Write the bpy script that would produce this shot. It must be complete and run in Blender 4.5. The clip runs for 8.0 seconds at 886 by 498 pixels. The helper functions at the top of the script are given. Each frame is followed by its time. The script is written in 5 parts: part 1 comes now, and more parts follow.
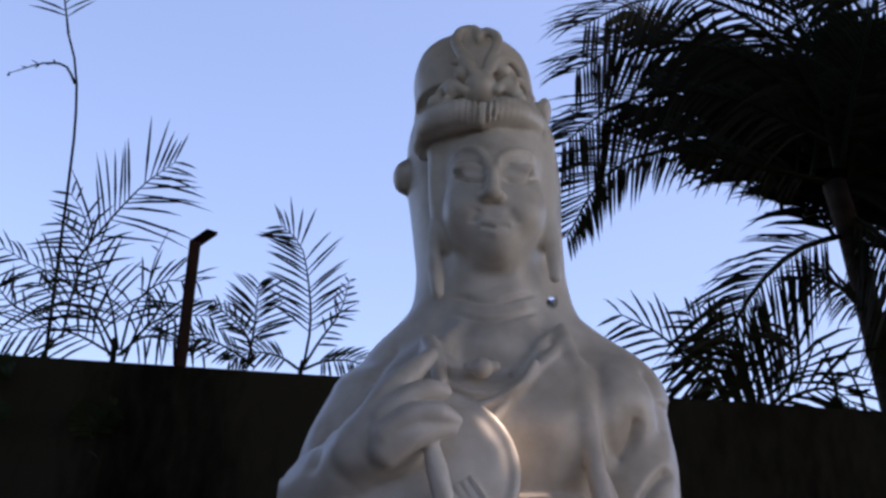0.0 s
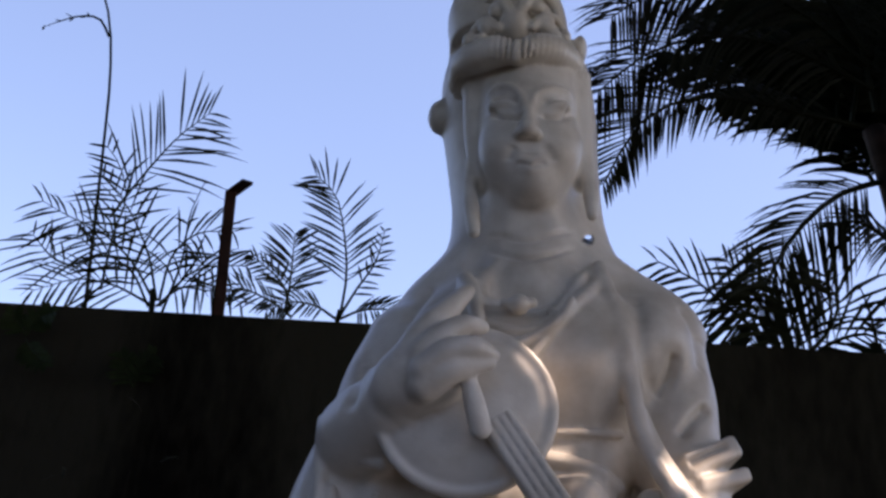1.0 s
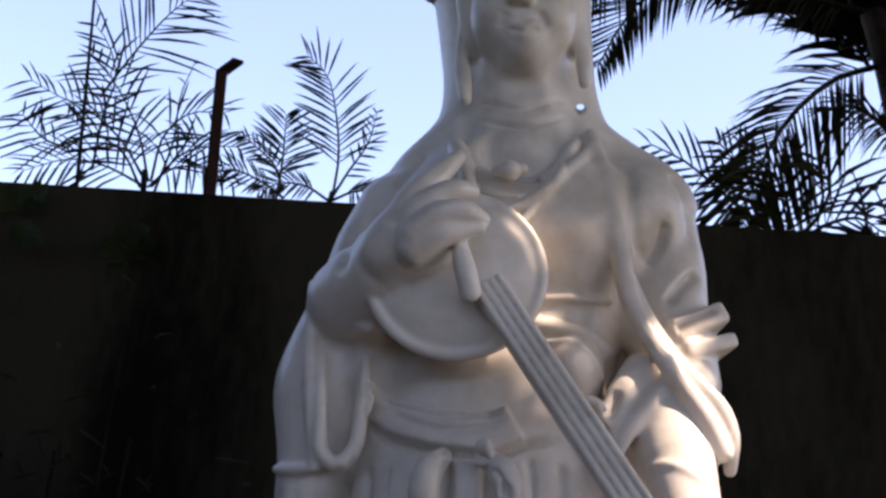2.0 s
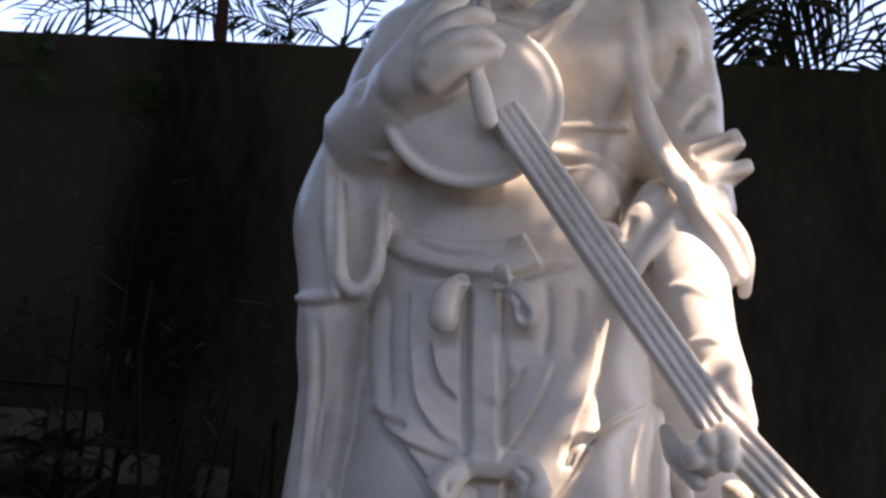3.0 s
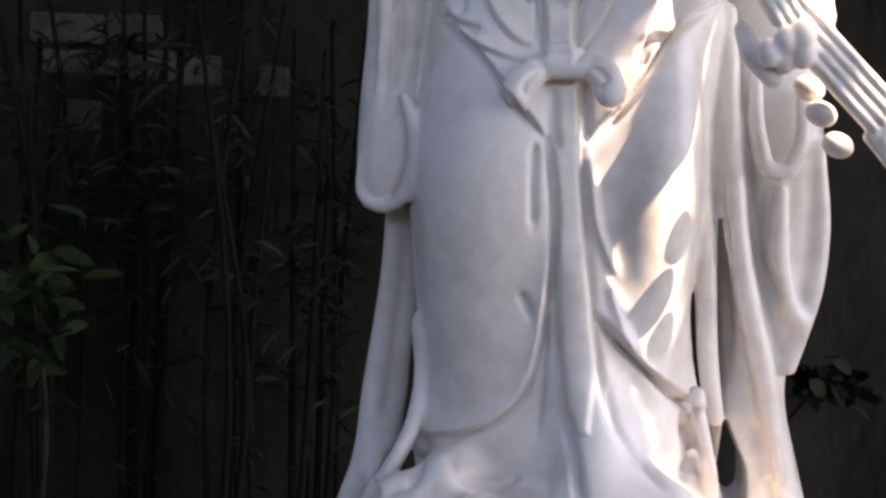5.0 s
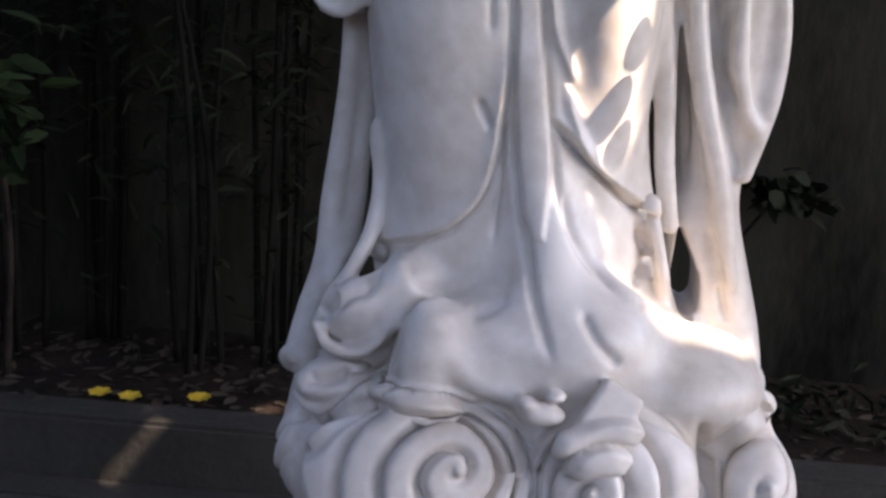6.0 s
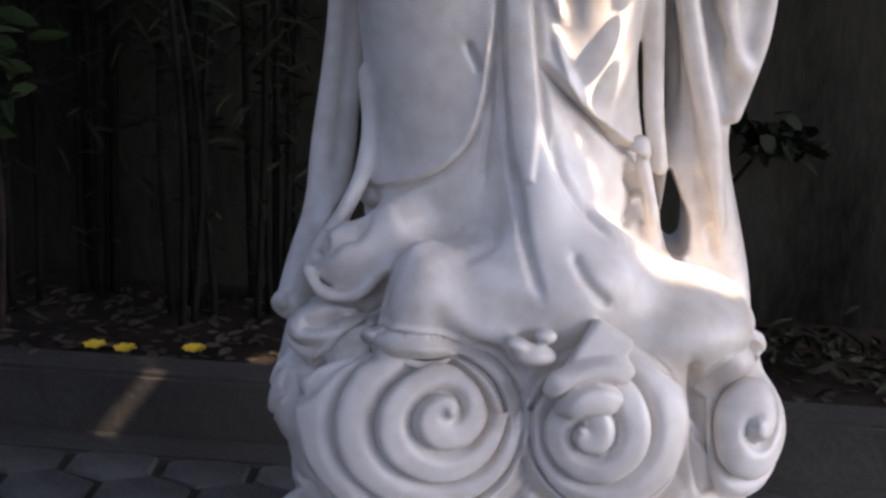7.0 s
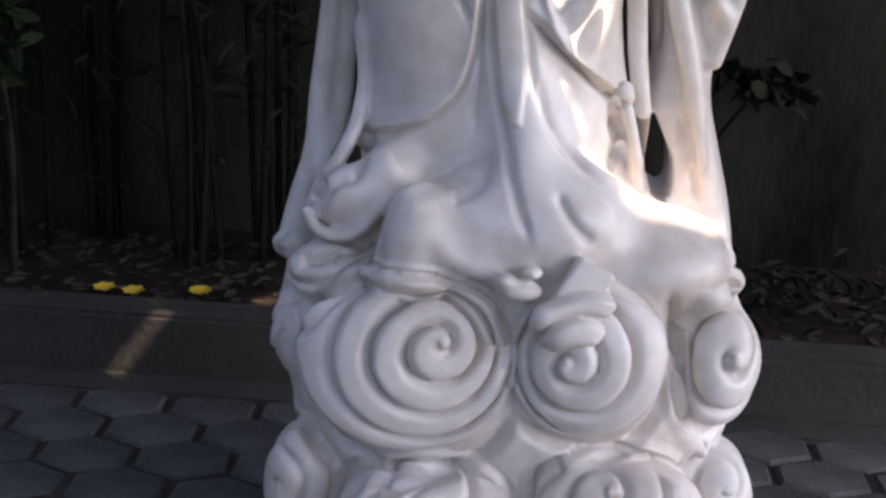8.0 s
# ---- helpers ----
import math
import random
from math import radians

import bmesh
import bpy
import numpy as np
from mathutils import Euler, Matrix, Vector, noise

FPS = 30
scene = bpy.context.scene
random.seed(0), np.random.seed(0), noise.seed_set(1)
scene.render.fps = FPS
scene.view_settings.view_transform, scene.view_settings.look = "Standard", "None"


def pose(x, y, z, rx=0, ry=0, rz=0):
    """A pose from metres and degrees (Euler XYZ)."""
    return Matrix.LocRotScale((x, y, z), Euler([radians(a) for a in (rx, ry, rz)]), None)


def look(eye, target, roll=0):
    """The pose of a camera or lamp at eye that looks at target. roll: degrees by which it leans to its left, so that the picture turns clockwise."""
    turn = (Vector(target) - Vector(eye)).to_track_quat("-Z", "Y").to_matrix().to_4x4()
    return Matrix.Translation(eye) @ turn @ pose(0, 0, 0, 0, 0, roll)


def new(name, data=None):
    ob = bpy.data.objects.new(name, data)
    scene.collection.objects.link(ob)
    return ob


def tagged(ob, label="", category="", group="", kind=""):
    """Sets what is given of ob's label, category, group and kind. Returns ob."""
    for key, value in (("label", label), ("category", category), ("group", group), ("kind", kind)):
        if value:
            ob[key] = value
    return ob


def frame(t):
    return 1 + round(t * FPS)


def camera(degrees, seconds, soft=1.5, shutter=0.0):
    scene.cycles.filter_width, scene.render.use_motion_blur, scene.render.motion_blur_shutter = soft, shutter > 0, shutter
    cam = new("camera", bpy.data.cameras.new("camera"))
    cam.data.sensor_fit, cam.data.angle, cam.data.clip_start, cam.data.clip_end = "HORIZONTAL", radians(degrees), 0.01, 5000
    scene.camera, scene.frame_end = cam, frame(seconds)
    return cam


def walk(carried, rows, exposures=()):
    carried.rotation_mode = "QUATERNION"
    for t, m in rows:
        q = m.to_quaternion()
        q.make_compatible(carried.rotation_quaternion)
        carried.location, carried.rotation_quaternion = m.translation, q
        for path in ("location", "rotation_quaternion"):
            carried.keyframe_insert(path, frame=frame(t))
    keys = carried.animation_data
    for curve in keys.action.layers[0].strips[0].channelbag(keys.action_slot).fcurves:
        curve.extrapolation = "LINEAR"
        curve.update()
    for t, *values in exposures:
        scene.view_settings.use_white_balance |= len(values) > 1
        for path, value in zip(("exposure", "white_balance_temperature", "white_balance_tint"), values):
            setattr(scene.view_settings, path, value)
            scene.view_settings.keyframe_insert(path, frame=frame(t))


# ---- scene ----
cam = camera(40.0, 8.0, soft=2.8)
PATH = [
    (0, (0.151, -1.93, 1.528), (0.026, -0.147, 2.424), 5.1),
    (0.5, (0.148, -1.921, 1.523), (-0.021, -0.143, 2.422), 5.6),
    (1, (0.15, -1.91, 1.502), (-0.028, -0.099, 2.331), 5.3),
    (1.5, (0.157, -1.897, 1.486), (0.008, -0.043, 2.219), 5.2),
    (1.7, (0.157, -1.894, 1.481), (0.005, -0.029, 2.187), 5.2),
    (2.8, (0.154, -1.889, 1.416), (-0.007, 0.038, 1.929), 5.2),
    (3, (0.153, -1.89, 1.419), (-0.01, 0.053, 1.864), 4.5),
    (3.5, (0.14, -1.897, 1.42), (-0.026, 0.077, 1.695), 4.3),
    (4, (0.125, -1.909, 1.428), (-0.027, 0.083, 1.525), 3.7),
    (4.5, (0.122, -1.919, 1.423), (-0.061, 0.072, 1.363), 3.6),
    (5, (0.102, -1.926, 1.44), (-0.083, 0.052, 1.211), 2.9),
    (5.2, (0.096, -1.927, 1.447), (-0.086, 0.041, 1.14), 2.7),
    (6.3, (0.127, -1.925, 1.424), (0.027, -0.009, 0.857), 3.6),
    (6.5, (0.126, -1.924, 1.423), (0.028, -0.014, 0.838), 3.5),
    (7, (0.129, -1.935, 1.415), (0.027, -0.028, 0.821), 2.8),
    (7.5, (0.128, -1.947, 1.41), (0.028, -0.048, 0.789), 2.5),
    (8, (0.156, -2.024, 1.433), (0.049, -0.144, 0.758), 2.6),
]
EXPOSURES = [(0, 1.22, 7150, 26), (1.0, 1.2, 7250, 26), (1.7, 1.52, 7500, 26), (2.8, 2.0, 7600, 26), (3.5, 2.15, 7750, 27), (4.5, 2.66, 7650, 26), (5.2, 2.82, 7550, 25), (6.5, 2.70, 7400, 25), (8.0, 2.70, 7400, 25)]
walk(cam, [(t, look(eye, target, roll)) for t, eye, target, roll in PATH], EXPOSURES)

# ---- sky and sun ----
SUN_TO = Vector((0.55, -0.25, 0.80)).normalized()
world = bpy.data.worlds.new("sky")
scene.world = world
world.use_nodes = True
wn = world.node_tree.nodes
sky = wn.new("ShaderNodeTexSky")
sky.sky_type = "NISHITA"
sky.sun_disc = False
sky.sun_elevation = math.asin(SUN_TO.z)
sky.sun_rotation = math.atan2(SUN_TO.x, SUN_TO.y)
sky.dust_density = 1.5
sky.air_density = 1.0
sky.ozone_density = 3.0
world.node_tree.links.new(sky.outputs["Color"], wn["Background"].inputs["Color"])
wn["Background"].inputs["Strength"].default_value = 0.15
sun = new("sun", bpy.data.lights.new("sun", "SUN"))
sun.data.energy = 2.8
sun.data.angle = radians(0.53)
sun.data.color = (1.0, 0.90, 0.78)
sun.matrix_world = look((3 * SUN_TO.x, 3 * SUN_TO.y, 6 + 3 * SUN_TO.z), (0, 0, 6))


# ---- materials ----
def material(name, colour, rough=0.6, dark=None, scale=6.0, fine=60.0, bump=0.15, spec=0.5, stretch=(1, 1, 1), trans=0.0, vary=0.0):
    """A surface with broad stains and fine grain between two colours, and fine relief."""
    m = bpy.data.materials.new(name)
    m.use_nodes = True
    n, l = m.node_tree.nodes, m.node_tree.links
    b = n["Principled BSDF"]
    dark = dark or tuple(c * 0.6 for c in colour)
    co = n.new("ShaderNodeTexCoord")
    mp = n.new("ShaderNodeMapping")
    mp.inputs["Scale"].default_value = stretch
    l.new(co.outputs["Object"], mp.inputs["Vector"])
    broad, grain = n.new("ShaderNodeTexNoise"), n.new("ShaderNodeTexNoise")
    broad.inputs["Scale"].default_value, broad.inputs["Detail"].default_value = scale, 6
    grain.inputs["Scale"].default_value, grain.inputs["Detail"].default_value = fine, 4
    l.new(mp.outputs["Vector"], broad.inputs["Vector"])
    l.new(mp.outputs["Vector"], grain.inputs["Vector"])
    mix = n.new("ShaderNodeMath")
    mix.operation = "MULTIPLY_ADD"
    l.new(grain.outputs["Fac"], mix.inputs[0])
    mix.inputs[1].default_value = 0.35
    l.new(broad.outputs["Fac"], mix.inputs[2])
    ramp = n.new("ShaderNodeValToRGB")
    ramp.color_ramp.elements[0].position, ramp.color_ramp.elements[1].position = 0.45, 0.8
    ramp.color_ramp.elements[0].color = (*dark, 1)
    ramp.color_ramp.elements[1].color = (*colour, 1)
    l.new(mix.outputs[0], ramp.inputs["Fac"])
    out = ramp.outputs["Color"]
    if vary:
        info, hsv, ad = n.new("ShaderNodeObjectInfo"), n.new("ShaderNodeHueSaturation"), n.new("ShaderNodeMath")
        ad.operation = "MULTIPLY_ADD"
        l.new(info.outputs["Random"], ad.inputs[0])
        ad.inputs[1].default_value, ad.inputs[2].default_value = vary, 1 - vary / 2
        l.new(ad.outputs[0], hsv.inputs["Value"])
        l.new(out, hsv.inputs["Color"])
        out = hsv.outputs["Color"]
    l.new(out, b.inputs["Base Color"])
    b.inputs["Roughness"].default_value = rough
    b.inputs["Specular IOR Level"].default_value = spec
    if trans:
        b.inputs["Subsurface Weight"].default_value = trans
        b.inputs["Subsurface Radius"].default_value = (0.02, 0.016, 0.012)
    bp = n.new("ShaderNodeBump")
    bp.inputs["Strength"].default_value, bp.inputs["Distance"].default_value = bump, 0.01
    l.new(grain.outputs["Fac"], bp.inputs["Height"])
    l.new(bp.outputs["Normal"], b.inputs["Normal"])
    return m


MARBLE = material("marble", (0.78, 0.725, 0.65), 0.33, (0.52, 0.455, 0.37), 3.4, 34, 0.07)
# Stained render, made darker still so the colour carries the wall's shade.
WALL = material("stained_shaded_render", (0.031, 0.029, 0.022), 0.95, (0.0045, 0.0042, 0.0034), 2.2, 30, 0.5, 0.06, (1, 1, 0.35))
CONCRETE = material("kerb_concrete", (0.056, 0.052, 0.043), 0.9, (0.03, 0.028, 0.023), 3, 50, 0.4, 0.3)
PAVER = material("paver", (0.095, 0.091, 0.082), 0.9, (0.035, 0.034, 0.030), 5, 70, 0.4, 0.3, vary=0.35)
JOINT = material("joint_soil", (0.05, 0.045, 0.035), 1.0, (0.02, 0.02, 0.015), 6, 60, 0.5, 0.1)
SOIL = material("planter_soil", (0.03, 0.022, 0.016), 1.0, (0.012, 0.009, 0.007), 8, 70, 0.8, 0.1)
# Near-black leaf: the fronds' shaded silhouette is put into the colour.
LEAF = material("silhouetted_palm_leaf", (0.011, 0.016, 0.007), 0.7, (0.006, 0.009, 0.004), 4, 30, 0.1, 0.08)
SHRUB = material("shrub_leaf", (0.022, 0.038, 0.013), 0.65, (0.008, 0.014, 0.005), 6, 30, 0.1, 0.12)
BARK = material("palm_bark", (0.035, 0.026, 0.02), 0.9, (0.015, 0.012, 0.010), 4, 30, 0.5, 0.06, (1, 1, 6))
RUST = material("rusty_iron", (0.05, 0.02, 0.014), 0.85, (0.02, 0.011, 0.009), 12, 80, 0.3, 0.3)
# Darker copies of shrub leaf and bark; the shade by the wall is painted in.
WALLSHRUB = material("shaded_shrub_leaf", (0.014, 0.018, 0.009), 0.7, (0.006, 0.008, 0.004), 6, 30, 0.1, 0.1)
STEM = material("shaded_stem", (0.011, 0.010, 0.008), 0.9, (0.005, 0.005, 0.004), 8, 40, 0.4, 0.06)
BARE = material("bare_block", (0.095, 0.078, 0.066), 0.95, (0.03, 0.026, 0.022), 7, 50, 0.5, 0.1, vary=0.5)
PETAL = material("yellow_petal", (0.75, 0.52, 0.04), 0.6, (0.55, 0.33, 0.02), 20, 80, 0.1)
LITTER = material("fallen_leaf", (0.055, 0.04, 0.022), 0.85, (0.018, 0.013, 0.008), 20, 80, 0.2)


# ---- mesh helpers ----
def mesh_object(name, verts, faces, mat, parent=None, smooth=False):
    me = bpy.data.meshes.new(name)
    me.from_pydata([tuple(v) for v in verts], [], [tuple(q) for q in faces])
    me.materials.append(mat)
    if smooth:
        me.polygons.foreach_set("use_smooth", [True] * len(me.polygons))
    me.update()
    ob = new(name, me)
    if parent:
        ob.parent = parent
    return ob


def box_data(x0, x1, y0, y1, z0, z1, bev=0.0, seg=2):
    bm = bmesh.new()
    bmesh.ops.create_cube(bm, size=1)
    bmesh.ops.transform(bm, matrix=Matrix.LocRotScale(((x0 + x1) / 2, (y0 + y1) / 2, (z0 + z1) / 2), None, (x1 - x0, y1 - y0, z1 - z0)), verts=bm.verts)
    if bev:
        bmesh.ops.bevel(bm, geom=bm.edges[:], offset=bev, segments=seg, affect="EDGES")
    return bm


def part(name, bm, mat, parent=None, label="", smooth=False):
    me = bpy.data.meshes.new(name)
    bm.to_mesh(me)
    bm.free()
    me.materials.append(mat)
    if smooth:
        me.polygons.foreach_set("use_smooth", [True] * len(me.polygons))
    ob = new(name, me)
    if parent:
        ob.parent = parent
    if label:
        ob["label"] = label
    return ob


def smooth_line(pts, n):
    """n points along a smooth curve through pts."""
    p = np.array(pts, float)
    if len(p) < 3:
        return p[0] + (p[-1] - p[0]) * np.linspace(0, 1, n)[:, None]
    s = np.r_[0, np.cumsum(np.linalg.norm(np.diff(p, axis=0), axis=1))]
    m = np.gradient(p, s, axis=0)
    q = np.linspace(0, s[-1], n)
    i = np.clip(np.searchsorted(s, q, side="right") - 1, 0, len(p) - 2)
    h = (s[i + 1] - s[i])[:, None]
    u = ((q - s[i]) / h[:, 0])[:, None]
    return (2 * u**3 - 3 * u**2 + 1) * p[i] + (u**3 - 2 * u**2 + u) * h * m[i] + (3 * u**2 - 2 * u**3) * p[i + 1] + (u**3 - u**2) * h * m[i + 1]


def rod(pts, radii, sides=6, n=None):
    """Verts and faces of a tapered round rod along pts."""
    p = smooth_line(pts, n or 3 * len(pts))
    r = np.interp(np.linspace(0, 1, len(p)), np.linspace(0, 1, len(radii)), radii)
    t = np.gradient(p, axis=0)
    t /= np.linalg.norm(t, axis=1)[:, None] + 1e-9
    a = np.cross(t, (0.31, 0.93, 0.17))
    a /= np.linalg.norm(a, axis=1)[:, None] + 1e-9
    b = np.cross(t, a)
    th = np.linspace(0, 2 * np.pi, sides, endpoint=False)
    ring = p[:, None] + r[:, None, None] * (np.cos(th)[None, :, None] * a[:, None] + np.sin(th)[None, :, None] * b[:, None])
    v = ring.reshape(-1, 3)
    f = [(i * sides + j, i * sides + (j + 1) % sides, (i + 1) * sides + (j + 1) % sides, (i + 1) * sides + j) for i in range(len(p) - 1) for j in range(sides)]
    f += [tuple(range(sides))[::-1], tuple((len(p) - 1) * sides + j for j in range(sides))]
    return v, f


# ---- setting ----
WALL_Y, WALL_TOP = 1.60, 2.845
ground = tagged(part("ground", box_data(-40, 40, -40, 40, -0.3, -0.012), JOINT), "dark earth between the hexagonal pavers", "ground", kind="structure")
wall = tagged(part("wall_north", box_data(-9, 9, WALL_Y, WALL_Y + 0.22, -0.1, WALL_TOP, 0.012), WALL), "tall stained cement-rendered garden wall, darkened for its shade", "wall", kind="structure")
strip = tagged(part("pavement", box_data(-9, 9, 0.735, 0.852, -0.05, 0.0, 0.008), CONCRETE), "grey concrete edging strip beside the planter", "kerb", kind="structure")
kerb = tagged(part("planter_kerb", box_data(-9, 9, 0.852, 0.98, -0.05, 0.165, 0.012), CONCRETE), "dark concrete kerb of the planting bed", "kerb", kind="structure")
soil = tagged(part("planting_bed", box_data(-9, 9, 0.98, WALL_Y, -0.05, 0.15), SOIL), "dark leaf-strewn soil of the planting bed", "soil", kind="structure")

# ---- the statue: one carved body ----
CELL = 0.0034
LO, HI = np.array((-0.40, -0.50, -0.02)), np.array((0.66, 0.45, 3.06))
gx, gy, gz = (np.arange(LO[a], HI[a], CELL, dtype=np.float32) for a in range(3))
F = np.full((len(gx), len(gy), len(gz)), 0.2, np.float32)


def zone(lo, hi, m):
    i = [(max(0, int((lo[a] - m - LO[a]) / CELL)), min(F.shape[a], int((hi[a] + m - LO[a]) / CELL) + 2)) for a in range(3)]
    s = tuple(slice(a, b) for a, b in i)
    return s, gx[s[0]][:, None, None], gy[s[1]][None, :, None], gz[s[2]][None, None, :]


def join(s, d, k):
    a = F[s]
    h = np.clip(0.5 + 0.5 * (d - a) / k, 0, 1)
    F[s] = d + (a - d) * h - k * h * (1 - h)


def cutout(s, d, k):
    a = F[s]
    h = np.clip(0.5 - 0.5 * (-d - a) / k, 0, 1)
    F[s] = -d + (a + d) * h + k * h * (1 - h)


def tube_field(pts, radii, X, Y, Z, flat=1.0):
    best = None
    for (p, q, ra, rb) in zip(pts[:-1], pts[1:], radii[:-1], radii[1:]):
        u = q - p
        w = np.float32(1 / max(float(u @ u), 1e-9))
        h = np.clip(((X - p[0]) * u[0] + (Y - p[1]) * u[1] + (Z - p[2]) * u[2]) * w, 0, 1)
        d = np.sqrt((X - p[0] - h * u[0]) ** 2 + ((Y - p[1] - h * u[1]) / flat) ** 2 + (Z - p[2] - h * u[2]) ** 2) - (ra + h * (rb - ra))
        best = d if best is None else np.minimum(best, d)
    return best


def tube(pts, radii, k=0.012, n=None, cut=False, flat=1.0):
    """A round limb along a smooth curve; flat under 1 thins it front to back."""
    p = smooth_line(pts, n or (2 if len(pts) == 2 else 3 * len(pts))).astype(np.float32)
    radii = np.atleast_1d(radii)
    r = np.interp(np.linspace(0, 1, len(p)), np.linspace(0, 1, len(radii)), radii).astype(np.float32)
    wide = np.array((r.max(), 0.5 if flat > 5 else r.max(), r.max()))
    s, X, Y, Z = zone(p.min(0) - wide, p.max(0) + wide, k + 3 * CELL)
    (cutout if cut else join)(s, tube_field(p, r, X, Y, Z, np.float32(flat)), k)


def ball(c, r, k=0.02, cut=False, turn=(0, 0, 0)):
    c, r = np.array(c, np.float32), np.array(r, np.float32) * np.ones(3, np.float32)
    s, X, Y, Z = zone(c - r.max(), c + r.max(), k + 3 * CELL)
    m = np.array(Euler([radians(a) for a in turn]).to_matrix().transposed(), np.float32)
    P = (X - c[0], Y - c[1], Z - c[2])
    if any(turn):
        P = [m[a][0] * P[0] + m[a][1] * P[1] + m[a][2] * P[2] for a in range(3)]
    k0 = np.sqrt(sum((P[a] / r[a]) ** 2 for a in range(3)))
    k1 = np.sqrt(sum((P[a] / r[a] ** 2) ** 2 for a in range(3))) + 1e-6
    (cutout if cut else join)(s, k0 * (k0 - 1) / k1, k)


def block(c, half, k=0.004, turn=(0, 0, 0), edge=0.005, cut=False):
    """A rounded bar."""
    c, half = np.array(c, np.float32), np.array(half, np.float32)
    s, X, Y, Z = zone(c - np.linalg.norm(half), c + np.linalg.norm(half), k + 3 * CELL)
    m = np.array(Euler([radians(a) for a in turn]).to_matrix().transposed(), np.float32)
    P = (X - c[0], Y - c[1], Z - c[2])
    q = [np.abs(m[a][0] * P[0] + m[a][1] * P[1] + m[a][2] * P[2]) - half[a] + edge for a in range(3)]
    d = np.sqrt(sum(np.maximum(v, 0) ** 2 for v in q)) + np.minimum(np.maximum(np.maximum(q[0], q[1]), q[2]), 0) - edge
    (cutout if cut else join)(s, d, k)


def bar(a, b, w, h, k=0.004, edge=0.005, cut=False):
    """A rounded bar of width 2w and depth 2h from a to b, its broad side to the front."""
    a, b = Vector(a), Vector(b)
    t = (b - a).normalized()
    n = Vector((0, -1, 0))
    n = (n - t * n.dot(t)).normalized()
    m = Matrix((t, n, t.cross(n))).transposed().to_euler()
    block((a + b) / 2, ((b - a).length / 2, h, w), k, tuple(math.degrees(v) for v in m), edge, cut)


def loft(rings, k=0.02, power=2.0, soft=0.03, hollow=0.0):
    """A body of upright stacked ovals: rings of z, centre x, half width, centre y, half depth."""
    a = np.array(sorted(rings), float)
    z = gz
    col = []
    for c in range(1, 5):
        fine = np.arange(a[0, 0] - 0.1, a[-1, 0] + 0.1, 0.004)
        v = np.interp(fine, a[:, 0], a[:, c])
        n = max(1, int(soft / 0.004))
        v = np.convolve(np.pad(v, n, mode="edge"), np.ones(2 * n + 1) / (2 * n + 1), "valid")
        col.append(np.interp(z, fine, v).astype(np.float32))
    w = a[:, 2].max()
    s, X, Y, Z = zone((a[:, 1].min() - w, a[:, 3].min() - a[:, 4].max(), a[0, 0]), (a[:, 1].max() + w, a[:, 3].max() + a[:, 4].max(), a[-1, 0]), k + 3 * CELL)
    cx, rx, cy, ry = (c[s[2]][None, None, :] for c in col)
    if power == 2:
        q = np.sqrt(((X - cx) / rx) ** 2 + ((Y - cy) / ry) ** 2)
    else:
        q = (np.abs((X - cx) / rx) ** power + np.abs((Y - cy) / ry) ** power) ** (1 / power)
    d = (q - 1) * np.minimum(rx, ry)
    if hollow:
        d = np.abs(d + hollow) - hollow
    d = np.maximum(d, np.maximum(a[0, 0] - Z, Z - a[-1, 0]))
    join(s, d, k)


def front(x, z):
    """Depth of the front surface at (x, z)."""
    i, j = int(round((x - LO[0]) / CELL)), int(round((z - LO[2]) / CELL))
    c = F[min(max(i, 0), F.shape[0] - 1), :, min(max(j, 0), F.shape[2] - 1)] < 0
    return float(gy[int(c.argmax())]) if c.any() else 0.0


def lay(line, off=0.0, n=None):
    """A curve of (x, z) laid on the front surface, off metres proud of it."""
    p = smooth_line(line, n or 4 * len(line))
    y = np.array([front(x, z) for x, z in p])
    y = np.convolve(np.pad(y, 2, mode="edge"), np.ones(5) / 5, "valid")
    return np.stack([p[:, 0], y - off, p[:, 1]], 1)


def bead_line(line, radii, off=0.0, k=0.008, n=None):
    p = lay(line, off, n)
    tube(p, radii, k, n=len(p))


# trunk and skirts
loft([(2.311, 0.115, 0.116, 0.0, 0.10), (2.268, 0.116, 0.172, 0.0, 0.13), (2.216, 0.117, 0.207, 0.0, 0.15), (2.146, 0.114, 0.198, 0.0, 0.15),
      (2.067, 0.117, 0.183, 0.0, 0.14), (1.970, 0.111, 0.177, 0.0, 0.13), (1.878, 0.111, 0.181, 0.0, 0.14), (1.898, 0.087, 0.193, 0.0, 0.15),
      (1.825, 0.098, 0.203, 0.0, 0.16), (1.715, 0.103, 0.216, 0.0, 0.17), (1.580, 0.111, 0.224, 0.0, 0.18), (1.413, 0.085, 0.209, 0.0, 0.185),
      (1.235, 0.098, 0.206, 0.0, 0.185), (1.055, 0.112, 0.213, 0.0, 0.19), (0.909, 0.116, 0.242, 0.0, 0.20), (0.877, 0.142, 0.233, 0.0, 0.24),
      (0.810, 0.161, 0.285, 0.0, 0.28), (0.751, 0.157, 0.337, 0.0, 0.31), (0.691, 0.158, 0.361, 0.0, 0.325)], power=2.3)
